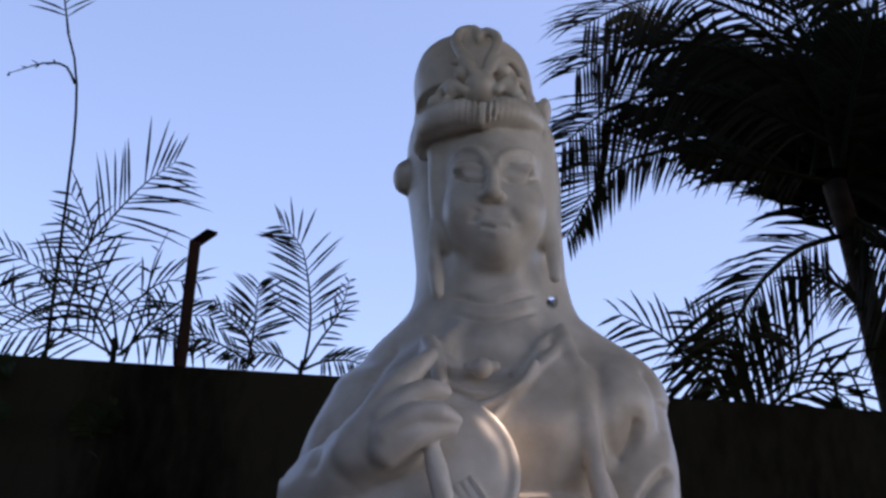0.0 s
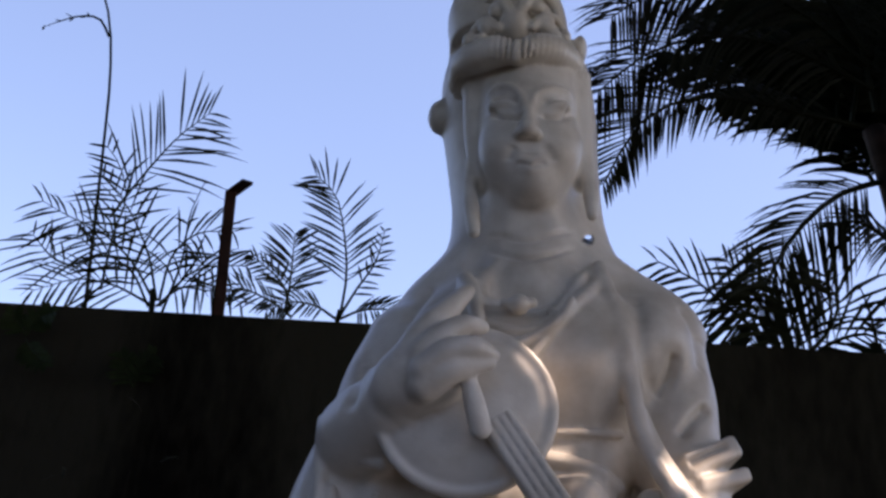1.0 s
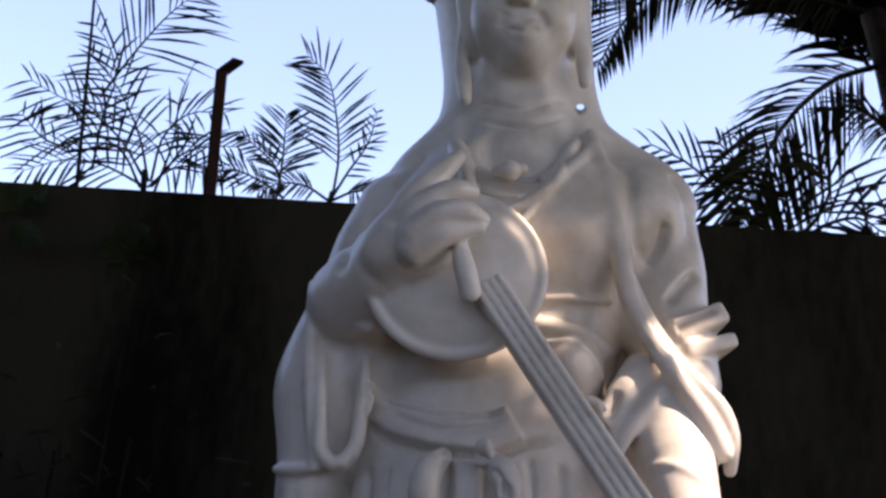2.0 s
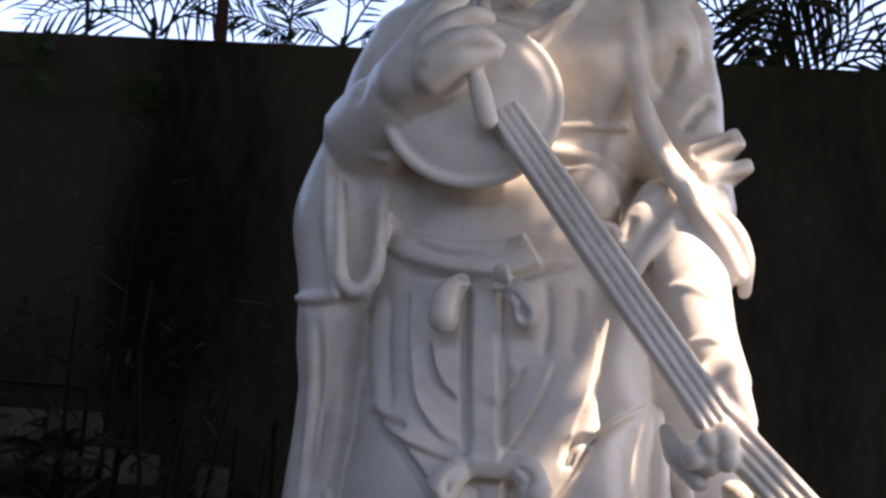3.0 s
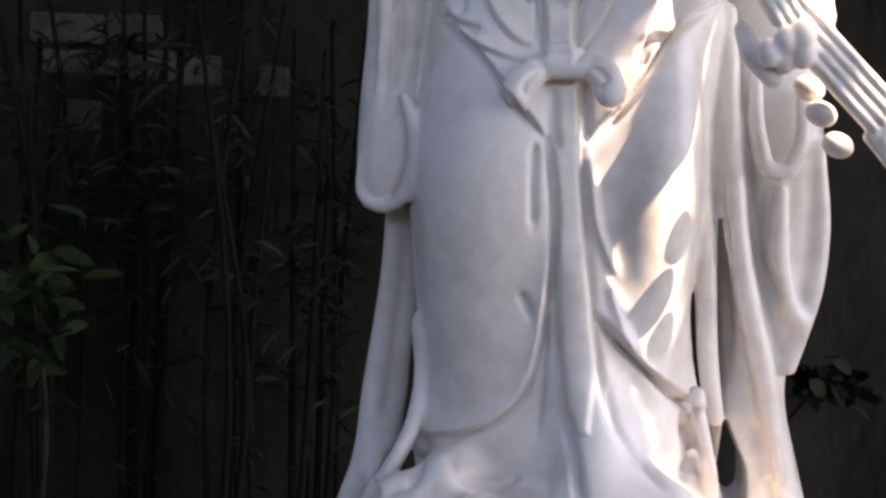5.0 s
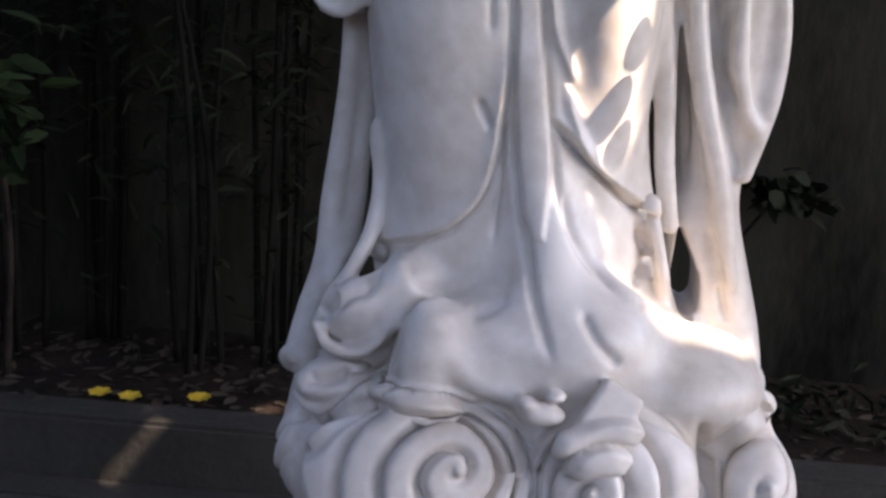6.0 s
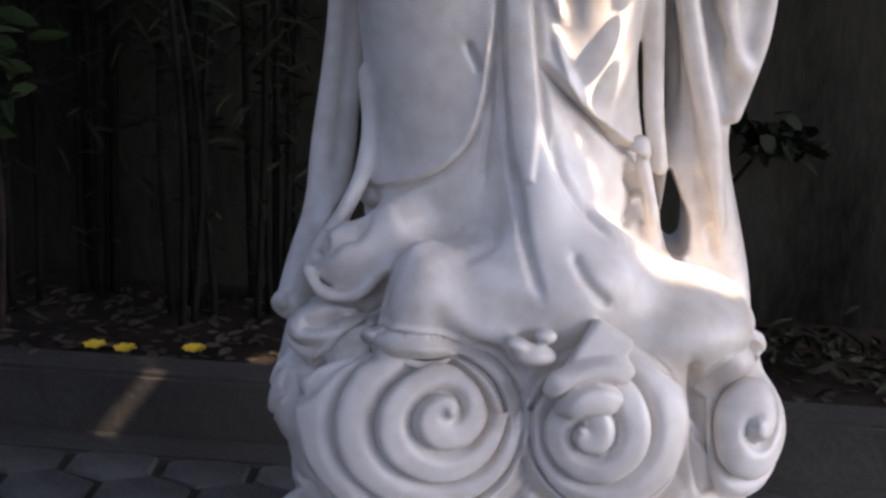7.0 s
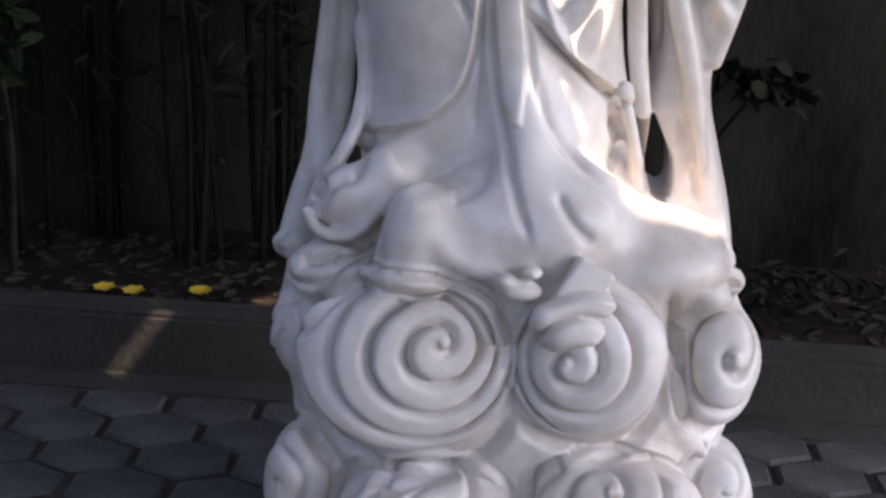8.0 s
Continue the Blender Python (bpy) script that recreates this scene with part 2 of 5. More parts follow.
# cloud base
loft([(0.698, 0.144, 0.358, 0.000, 0.300), (0.661, 0.146, 0.372, 0.000, 0.330), (0.607, 0.152, 0.382, 0.000, 0.350), (0.553, 0.160, 0.389, 0.000, 0.360), (0.497, 0.167, 0.390, 0.000, 0.360), (0.429, 0.175, 0.376, 0.000, 0.350), (0.359, 0.172, 0.381, 0.000, 0.350), (0.287, 0.172, 0.405, 0.000, 0.375), (0.227, 0.174, 0.423, 0.000, 0.390)] + [(0.22, 0.15, 0.42, 0.0, 0.41), (0.05, 0.13, 0.42, 0.0, 0.41), (0.0, 0.13, 0.41, 0.0, 0.40)], power=2.4)
# neck, head, hood
tube([(0.104, -0.040, 2.498), (0.112, -0.020, 2.388), (0.117, -0.020, 2.283)], [0.070, 0.070, 0.085], 0.03)
loft([(2.822, 0.060, 0.116, 0.050, 0.090), (2.745, 0.068, 0.140, 0.050, 0.115), (2.659, 0.076, 0.145, 0.050, 0.122), (2.576, 0.087, 0.138, 0.050, 0.122), (2.462, 0.104, 0.134, 0.050, 0.118), (2.396, 0.114, 0.145, 0.050, 0.115), (2.363, 0.119, 0.166, 0.050, 0.130), (2.338, 0.135, 0.209, 0.050, 0.125), (2.301, 0.141, 0.247, 0.050, 0.130), (2.249, 0.145, 0.270, 0.050, 0.130)], 0.02)
# shade hollows beside the neck, one of them pierced
tube([(0.014, -0.100, 2.416), (0.019, -0.090, 2.328)], [0.032, 0.032], 0.012, cut=True)
tube([(0.199, -0.100, 2.407), (0.197, -0.090, 2.340)], [0.026, 0.026], 0.010, cut=True)
tube([(0.110, -0.130, 2.387), (0.121, -0.120, 2.262)], [0.055, 0.070], 0.02, cut=True)
tube([(0.104, -0.020, 2.495), (0.113, -0.005, 2.393), (0.121, -0.015, 2.285)], [0.078, 0.078, 0.095], 0.02)
tube([(0.204, -0.250, 2.277), (0.211, 0.000, 2.410), (0.217, 0.250, 2.549)], [0.0075, 0.0085, 0.0085], 0.003, cut=True)
# face
ball((0.098, -0.075, 2.600), (0.085, 0.100, 0.105), 0.012)
ball((0.043, -0.072, 2.666), (0.058, 0.070, 0.052), 0.02)
ball((0.134, -0.072, 2.669), (0.052, 0.070, 0.050), 0.02)
ball((0.106, -0.085, 2.522), (0.076, 0.085, 0.085), 0.03)
ball((0.114, -0.125, 2.450), (0.036, 0.036, 0.030), 0.035)
ball((0.064, -0.122, 2.513), (0.040, 0.038, 0.046), 0.04)
ball((0.148, -0.122, 2.516), (0.039, 0.038, 0.046), 0.04)
ball((0.062, -0.186, 2.559), (0.040, 0.017, 0.018), 0.012, cut=True)
ball((0.138, -0.186, 2.562), (0.034, 0.017, 0.018), 0.012, cut=True)
ball((0.061, -0.146, 2.579), (0.033, 0.024, 0.016), 0.006)
ball((0.140, -0.146, 2.581), (0.031, 0.024, 0.016), 0.006)
tube([(0.096, -0.166, 2.586), (0.098, -0.180, 2.548), (0.101, -0.188, 2.515)], [0.008, 0.009, 0.012], 0.014)
ball((0.101, -0.187, 2.512), (0.014, 0.014, 0.011), 0.006)
ball((0.089, -0.178, 2.511), (0.010, 0.010, 0.009), 0.006)
ball((0.114, -0.178, 2.511), (0.010, 0.010, 0.009), 0.006)
# lips
tube([(0.082, -0.152, 2.470), (0.096, -0.162, 2.469), (0.109, -0.164, 2.467), (0.122, -0.162, 2.471), (0.136, -0.152, 2.473)], [0.004, 0.007, 0.006, 0.007, 0.004], 0.008)
tube([(0.090, -0.153, 2.462), (0.110, -0.161, 2.455), (0.130, -0.153, 2.463)], [0.005, 0.008, 0.005], 0.010)
# hair at the temples
tube([(-0.002, -0.085, 2.655), (0.007, -0.070, 2.563), (0.019, -0.055, 2.482)], [0.020, 0.020, 0.016], 0.018)
tube([(0.185, -0.085, 2.667), (0.196, -0.065, 2.578), (0.198, -0.050, 2.496)], [0.018, 0.016, 0.014], 0.018)
# ear lobes
tube([(0.001, -0.065, 2.509), (0.006, -0.072, 2.451), (0.014, -0.078, 2.406), (0.019, -0.080, 2.374)], [0.008, 0.011, 0.015, 0.011], 0.010)
tube([(0.202, -0.055, 2.538), (0.207, -0.065, 2.489), (0.212, -0.070, 2.449), (0.214, -0.070, 2.421)], [0.008, 0.011, 0.015, 0.010], 0.010)
ball((-0.069, 0.030, 2.657), (0.022, 0.03, 0.032), 0.012)
ball((0.182, 0.020, 2.809), (0.014, 0.03, 0.028), 0.008)
# hair roll, parted in the middle
tube([(-0.027, -0.068, 2.652), (-0.027, -0.082, 2.663), (-0.022, -0.105, 2.677), (0.004, -0.145, 2.676), (0.037, -0.166, 2.674), (0.072, -0.172, 2.664)], [0.014, 0.020, 0.026, 0.028, 0.026, 0.016], 0.005)
tube([(0.074, -0.172, 2.664), (0.104, -0.166, 2.682), (0.137, -0.145, 2.691), (0.163, -0.105, 2.695), (0.179, -0.082, 2.678), (0.184, -0.068, 2.665)], [0.016, 0.026, 0.028, 0.026, 0.020, 0.014], 0.005)
# strands across the hair roll
for lobe, n in (([(-0.027, -0.078, 2.658), (-0.022, -0.105, 2.677), (0.004, -0.145, 2.676), (0.037, -0.166, 2.674), (0.070, -0.172, 2.664)], 17), ([(0.077, -0.172, 2.664), (0.104, -0.166, 2.682), (0.137, -0.145, 2.691), (0.163, -0.105, 2.695), (0.180, -0.078, 2.671)], 17)):
    for p in smooth_line(lobe, n):
        away = np.array((p[0] - 0.066, p[1] - 0.02, 0.0))
        away /= np.linalg.norm(away)
        tube([p + 0.0265 * (math.cos(a) * away + math.sin(a) * np.array((0, 0, 1.0))) for a in (-0.9, -0.3, 0.3, 0.9, 1.5)], [0.0036], 0.003, n=7)
# crown
loft([(2.789, 0.054, 0.113, 0.010, 0.112), (2.839, 0.045, 0.114, 0.010, 0.112), (2.878, 0.043, 0.109, 0.010, 0.108), (2.909, 0.042, 0.096, 0.010, 0.095), (2.929, 0.040, 0.069, 0.010, 0.070), (2.941, 0.042, 0.044, 0.010, 0.045)], 0.012, 2.2, 0.02)
ball((0.043, -0.065, 2.899), (0.038, 0.035, 0.030), 0.012)
ball((0.066, -0.118, 2.760), (0.030, 0.036, 0.032), 0.004)
for line, r in (([(0.054, -0.140, 2.778), (0.040, -0.138, 2.808), (0.021, -0.124, 2.842), (0.013, -0.108, 2.878), (0.024, -0.098, 2.904), (0.045, -0.098, 2.908), (0.055, -0.108, 2.883)], 0.0105), ([(0.074, -0.140, 2.779), (0.078, -0.138, 2.810), (0.088, -0.124, 2.850), (0.085, -0.108, 2.888), (0.066, -0.098, 2.904), (0.053, -0.106, 2.880)], 0.0105),
                ([(0.047, -0.142, 2.786), (0.030, -0.138, 2.807), (0.013, -0.128, 2.808)], 0.009), ([(0.081, -0.142, 2.790), (0.092, -0.138, 2.813), (0.112, -0.128, 2.822), (0.129, -0.112, 2.814), (0.138, -0.106, 2.794)], 0.0095),
                ([(0.096, -0.135, 2.750), (0.115, -0.130, 2.776), (0.137, -0.112, 2.783), (0.152, -0.095, 2.774)], 0.009), ([(0.038, -0.135, 2.744), (0.015, -0.130, 2.763), (-0.004, -0.112, 2.760), (-0.017, -0.100, 2.740)], 0.009)):
    tube(line, [r, r, r * 0.9, r * 0.7], 0.003)
for c, q in zip([(0.031, -0.128, 2.787), (0.101, -0.128, 2.799), (0.017, -0.122, 2.752), (0.118, -0.122, 2.762), (-0.014, -0.105, 2.737), (0.151, -0.092, 2.760), (0.007, -0.125, 2.725), (0.135, -0.118, 2.742)], (0.015, 0.015, 0.016, 0.018, 0.014, 0.014, 0.013, 0.014)):
    ball(c, (q, q, q), 0.003)
# shoulders and arms
ball((-0.030, -0.000, 2.155), (0.080, 0.11, 0.085), 0.05)
ball((0.318, 0.000, 2.209), (0.082, 0.11, 0.09), 0.05)
ball((0.214, -0.085, 2.142), (0.085, 0.075, 0.085), 0.05)
ball((0.072, -0.085, 2.133), (0.085, 0.075, 0.085), 0.05)
ball((-0.095, -0.050, 1.902), (0.05, 0.06, 0.07), 0.04)
ball((0.217, -0.085, 1.920), (0.052, 0.070, 0.066), 0.012)
# necklace and collar cords
for line, r in (([(0.016, 2.242), (0.040, 2.223), (0.067, 2.215), (0.102, 2.214), (0.137, 2.221), (0.162, 2.237), (0.186, 2.268), (0.203, 2.298)], 0.0065), ([(0.034, 2.220), (0.038, 2.197), (0.061, 2.179), (0.096, 2.172), (0.135, 2.179), (0.159, 2.204), (0.153, 2.228)], 0.0045), ([(0.129, 2.132), (0.157, 2.176), (0.185, 2.220), (0.213, 2.264), (0.225, 2.289)], 0.006), ([(0.106, 2.150), (0.140, 2.169), (0.168, 2.191), (0.184, 2.229)], 0.005)):
    bead_line(line, [r * 1.5], 0.004, 0.003)
ball((0.104, -0.178, 2.208), 0.017, 0.003)
for q in [(0.083, -0.176, 2.209), (0.124, -0.176, 2.213)]:
    ball(q, 0.009, 0.003)
bead_line([(0.158, 2.020), (0.196, 2.026), (0.229, 2.030), (0.271, 2.038)], [0.006], 0.003, 0.003)
bead_line([(0.160, 1.981), (0.190, 1.979), (0.224, 1.972), (0.264, 1.953)], [0.013], 0.004, 0.004)
bead_line([(0.166, 1.953), (0.208, 1.955), (0.243, 1.937), (0.260, 1.907)], [0.005], 0.002, 0.004)
tube([(0.220, -0.165, 1.862), (0.240, -0.175, 1.861), (0.261, -0.170, 1.852), (0.266, -0.165, 1.833)], [0.006, 0.008, 0.008, 0.006], 0.006)
ball((0.248, -0.150, 1.844), (0.018, 0.016, 0.016), 0.012)
tube([(0.324, 0.000, 2.215), (0.351, 0.000, 2.141), (0.362, -0.020, 2.039), (0.385, -0.060, 1.921)], [0.072, 0.072, 0.068, 0.060], 0.03)
tube([(0.358, -0.085, 1.870), (0.372, -0.150, 1.776), (0.387, -0.210, 1.693), (0.404, -0.260, 1.634)], [0.060, 0.056, 0.044, 0.034], 0.02)
bar(*[(0.358, -0.060, 1.987), (0.438, -0.040, 2.031)], 0.018, 0.055, 0.012, 0.007)
bar(*[(0.374, -0.070, 1.958), (0.452, -0.045, 1.988)], 0.012, 0.05, 0.010, 0.006)
tube([(-0.088, 0.000, 2.188), (-0.112, -0.020, 2.116), (-0.125, -0.050, 2.046)], [0.066, 0.066, 0.062], 0.04)
tube([(-0.128, -0.110, 2.006), (-0.064, -0.190, 2.042), (-0.010, -0.235, 2.074)], [0.066, 0.062, 0.050], 0.03)
# hood falling over the shoulder and the long scarf
tube([(0.228, -0.080, 2.322), (0.260, -0.115, 2.210)] + [(0.264, -0.135, 2.177), (0.279, -0.137, 2.104), (0.297, -0.140, 2.023), (0.334, -0.145, 1.958), (0.378, -0.155, 1.893), (0.415, -0.165, 1.838), (0.433, -0.165, 1.801)], [0.012, 0.014, 0.015, 0.015, 0.015, 0.014], 0.012)
tube([(0.297, -0.125, 2.064), (0.317, -0.130, 2.010), (0.354, -0.140, 1.952), (0.398, -0.150, 1.899), (0.430, -0.155, 1.864), (0.445, -0.150, 1.826), (0.447, -0.135, 1.783)], [0.010, 0.014, 0.014, 0.014, 0.015, 0.015, 0.010], 0.007)
tube([(0.015, -0.120, 2.266), (0.034, -0.165, 2.218), (0.043, -0.180, 2.179)], [0.016, 0.014, 0.012], 0.01)
# folds of the sleeve at the belly
tube([(0.353, -0.138, 1.900), (0.321, -0.150, 1.858), (0.296, -0.158, 1.815), (0.275, -0.158, 1.768)], [0.012, 0.012, 0.011, 0.008], 0.012)
tube([(0.317, -0.110, 1.927), (0.288, -0.130, 1.868), (0.271, -0.140, 1.814)], [0.026, 0.026, 0.022], 0.015)
# cuff at the raised forearm
tube([(-0.178, -0.085, 2.045), (-0.155, -0.120, 2.001), (-0.119, -0.145, 1.964), (-0.084, -0.155, 1.951)], [0.011, 0.012, 0.012, 0.010], 0.005)
# the lute: round body, rim, neck, head, pegs
PC = (0.037, -0.190, 2.028)
ball(PC, (0.132, 0.040, 0.128), 0.006)
rim = [(PC[0] + 0.127 * math.cos(a), PC[1] - 0.012, PC[2] + 0.123 * math.sin(a)) for a in np.linspace(0, 2 * np.pi, 40)]
tube(rim, [0.009], 0.005, n=40)
NECK = [(0.085, -0.225, 2.007), (0.385, -0.308, 1.579)] + [(0.507, -0.322, 1.456), (0.550, -0.325, 1.407)]
for a, b, w in zip(NECK[:-1], NECK[1:], (0.0255, 0.0275, 0.036)):
    a, b = Vector(a), Vector(b)
    bar(a, b, w, 0.014, 0.003, 0.006)
    along_neck = (b - a).normalized()
    across_neck = along_neck.cross(Vector((0, -1, 0))).normalized()
    if w < 0.03:
        for dx in (-0.72, -0.24, 0.24, 0.72):
            tube(np.array([p + across_neck * dx * w + Vector((0, -0.0145, 0)) for p in (a, b)]), [0.0047], 0.002)
    else:
        a, b = a + (b - a) * 0.25, a + (b - a) * 0.85
        for s in (-1, 1):
            tube(np.array([p + across_neck * s * 0.022 + Vector((0, -0.014, 0)) for p in (a, b)]), [0.004], 0.002)
        for p in (a, b):
            tube(np.array([p + across_neck * s * 0.022 + Vector((0, -0.014, 0)) for s in (-1, 1)]), [0.004], 0.002)
for c in [(0.437, -0.275, 1.458), (0.464, -0.265, 1.418), (0.424, -0.250, 1.491)]:
    ball(c, (0.022, 0.02, 0.017), 0.004, turn=(0, 25, 0))
# hand on the lute's neck
tube([(0.400, -0.270, 1.651), (0.409, -0.300, 1.621), (0.427, -0.315, 1.580)], [0.026, 0.021, 0.011], 0.010)
ball((0.388, -0.275, 1.615), (0.032, 0.03, 0.045), 0.012)
tube([(0.331, -0.250, 1.565), (0.343, -0.280, 1.533), (0.367, -0.300, 1.502)], [0.012, 0.018, 0.015], 0.006)
for c, r in zip([(0.357, -0.325, 1.531), (0.375, -0.332, 1.547), (0.394, -0.332, 1.555), (0.399, -0.325, 1.531), (0.378, -0.320, 1.522)], (0.016, 0.015, 0.017, 0.016, 0.014)):
    ball(c, (r, r * 1.1, r * 1.2), 0.004)
# cuff and creases of the lower sleeve
bead_line([(0.340, 1.673), (0.360, 1.685), (0.382, 1.690), (0.402, 1.680)], [0.006], 0.001, 0.003)
bead_line([(0.315, 1.756), (0.342, 1.772), (0.374, 1.764), (0.398, 1.747)], [0.006], 0.0, 0.006)
# hand on the strings, holding a plectrum
ball((-0.025, -0.245, 2.070), (0.080, 0.036, 0.050), 0.02, turn=(0, -28, 0))
tube([(-0.051, -0.250, 2.073), (-0.028, -0.250, 2.127), (0.001, -0.240, 2.167), (0.027, -0.225, 2.205)], [0.028, 0.024, 0.019, 0.012], 0.008)
tube([(-0.027, -0.268, 2.085), (0.007, -0.272, 2.121), (0.034, -0.268, 2.135), (0.055, -0.256, 2.137)], [0.024, 0.020, 0.017, 0.011], 0.005)
tube([(-0.019, -0.278, 2.058), (0.019, -0.288, 2.088), (0.051, -0.286, 2.094), (0.075, -0.270, 2.090)], [0.025, 0.021, 0.018, 0.010], 0.005)
tube([(-0.020, -0.272, 2.037), (0.017, -0.284, 2.057), (0.046, -0.278, 2.071), (0.070, -0.272, 2.076)], [0.024, 0.020, 0.017, 0.010], 0.005)
tube([(0.041, -0.268, 2.055), (0.054, -0.264, 2.015), (0.064, -0.258, 1.985)], [0.012, 0.016, 0.016], 0.005, flat=0.7)
# hanging sleeve
loft([(2.063, -0.157, 0.034, -0.010, 0.060), (1.985, -0.165, 0.055, -0.010, 0.085), (1.918, -0.171, 0.071, -0.010, 0.100), (1.871, -0.172, 0.076, -0.010, 0.105), (1.770, -0.160, 0.065, -0.010, 0.100), (1.661, -0.169, 0.051, -0.010, 0.095)] + [(1.634, -0.163, 0.048, -0.010, 0.085), (1.545, -0.163, 0.049, -0.010, 0.080), (1.456, -0.168, 0.050, -0.010, 0.078), (1.366, -0.168, 0.052, -0.010, 0.075), (1.312, -0.170, 0.048, -0.010, 0.070), (1.280, -0.177, 0.028, -0.010, 0.050)], 0.02, 2.2)
tube([(-0.162, -0.115, 1.917), (-0.149, -0.125, 1.818), (-0.138, -0.128, 1.760), (-0.115, -0.130, 1.749), (-0.096, -0.130, 1.768), (-0.090, -0.130, 1.829), (-0.092, -0.125, 1.909)], [0.010, 0.012, 0.012, 0.012, 0.012, 0.011, 0.009], 0.006)
tube([(-0.189, -0.100, 2.028), (-0.179, -0.115, 1.916), (-0.165, -0.120, 1.818), (-0.152, -0.120, 1.747)], [0.010, 0.011, 0.011, 0.009], 0.006)
tube([(-0.213, -0.080, 1.743), (-0.182, -0.105, 1.740), (-0.150, -0.120, 1.744)], [0.008, 0.010, 0.009], 0.005)
ball((-0.122, -0.118, 1.834), (0.018, 0.026, 0.050), 0.010, cut=True)
ball((-0.161, -0.105, 1.352), (0.024, 0.026, 0.085), 0.014, cut=True, turn=(0, 12, 0))
tube([(-0.139, -0.090, 1.455), (-0.115, -0.090, 1.371), (-0.131, -0.085, 1.317), (-0.167, -0.070, 1.284), (-0.199, -0.060, 1.297), (-0.206, -0.060, 1.356)], [0.009, 0.010, 0.010, 0.010, 0.010, 0.007], 0.006)
# falls of cloth at the skirt's sides
tube([(-0.160, 0.020, 1.275), (-0.162, 0.020, 1.183), (-0.170, 0.020, 1.090), (-0.180, 0.010, 0.981)] + [(-0.187, -0.010, 0.860), (-0.200, -0.040, 0.800), (-0.209, -0.080, 0.734)], [0.016, 0.017, 0.018, 0.020, 0.022, 0.026, 0.030], 0.010)
tube([(-0.143, 0.030, 1.275), (-0.140, 0.040, 1.164), (-0.144, 0.040, 1.052)] + [(-0.160, 0.020, 0.922), (-0.165, -0.030, 0.848)], [0.020, 0.022, 0.022, 0.026, 0.030], 0.012)
tube([(-0.113, -0.060, 1.283), (-0.096, -0.075, 1.198), (-0.090, -0.085, 1.113)] + [(-0.093, -0.092, 1.114), (-0.092, -0.105, 1.029), (-0.100, -0.128, 0.958), (-0.120, -0.155, 0.910), (-0.150, -0.175, 0.864), (-0.165, -0.190, 0.830)], [0.010, 0.010, 0.010, 0.010, 0.011, 0.012, 0.013, 0.012, 0.010], 0.012)
loft([(2.055, 0.320, 0.064, 0.050, 0.050), (1.868, 0.348, 0.072, 0.050, 0.055), (1.668, 0.385, 0.080, 0.050, 0.060)] + [(1.624, 0.394, 0.077, 0.050, 0.065), (1.536, 0.413, 0.081, 0.050, 0.070), (1.402, 0.425, 0.086, 0.050, 0.075), (1.267, 0.433, 0.085, 0.050, 0.075), (1.168, 0.435, 0.075, 0.050, 0.075), (1.095, 0.432, 0.060, 0.050, 0.070), (1.049, 0.428, 0.049, 0.050, 0.070)] + [(0.989, 0.418, 0.063, 0.040, 0.070), (0.895, 0.441, 0.068, 0.040, 0.070), (0.817, 0.459, 0.073, 0.040, 0.075), (0.738, 0.475, 0.073, 0.040, 0.080), (0.682, 0.485, 0.067, 0.040, 0.090)], 0.012, 2.4)
for line, r in (([(0.302, -0.030, 1.687), (0.319, -0.045, 1.387), (0.333, -0.042, 1.214), (0.347, -0.040, 1.073), (0.363, -0.045, 0.985)], 0.017), ([(0.338, -0.030, 1.606), (0.359, -0.042, 1.389), (0.373, -0.045, 1.278), (0.403, -0.040, 1.157), (0.437, -0.035, 1.042), (0.463, -0.035, 0.898)], 0.019),
                ([(0.385, -0.045, 1.508), (0.395, -0.055, 1.416), (0.413, -0.060, 1.373), (0.435, -0.060, 1.371), (0.454, -0.055, 1.402), (0.454, -0.045, 1.494)], 0.013), ([(0.493, 0.000, 1.402), (0.506, 0.000, 1.290), (0.501, -0.005, 1.184), (0.488, -0.010, 1.126), (0.473, -0.015, 1.067)], 0.016),
                ([(0.436, -0.040, 1.340), (0.441, -0.040, 1.238), (0.460, -0.030, 1.168), (0.481, -0.020, 1.141)], 0.015), ([(0.324, -0.110, 1.034), (0.337, -0.110, 0.974), (0.351, -0.120, 0.916), (0.358, -0.130, 0.849)], 0.012)):
    tube(line, [r * 0.7, r, r, r * 0.8], 0.016)
# the pierced eye between skirt and cloth, and the slit opposite
tube([(0.383, -0.050, 0.973), (0.393, -0.050, 0.927), (0.401, -0.050, 0.887), (0.403, -0.050, 0.853)], [0.004, 0.013, 0.022, 0.021], 0.004, cut=True, flat=80)
tube([(-0.112, 0.000, 1.107), (-0.114, 0.000, 1.052), (-0.117, 0.000, 1.001), (-0.121, 0.000, 0.958)], [0.004, 0.012, 0.012, 0.004], 0.004, cut=True, flat=80)
# cloud scrolls
ball((0.001, -0.285, 0.607), (0.168, 0.085, 0.140), 0.02)
ball((0.293, -0.285, 0.629), (0.124, 0.085, 0.125), 0.012)
ball((0.490, -0.150, 0.604), (0.066, 0.125, 0.122), 0.012)
ball((-0.191, -0.140, 0.598), (0.035, 0.085, 0.075), 0.015)
for c in [(0.062, -0.335, 0.381), (0.341, -0.335, 0.412)]:
    ball(c, (0.150, 0.10, 0.09), 0.015)
ball((-0.166, -0.220, 0.362), (0.060, 0.08, 0.10), 0.015)
ball((0.526, -0.200, 0.378), (0.055, 0.08, 0.095), 0.015)
tube([(0.410, -0.270, 0.641), (0.427, -0.270, 0.563), (0.473, -0.250, 0.485)], [0.018, 0.022, 0.018], 0.012)
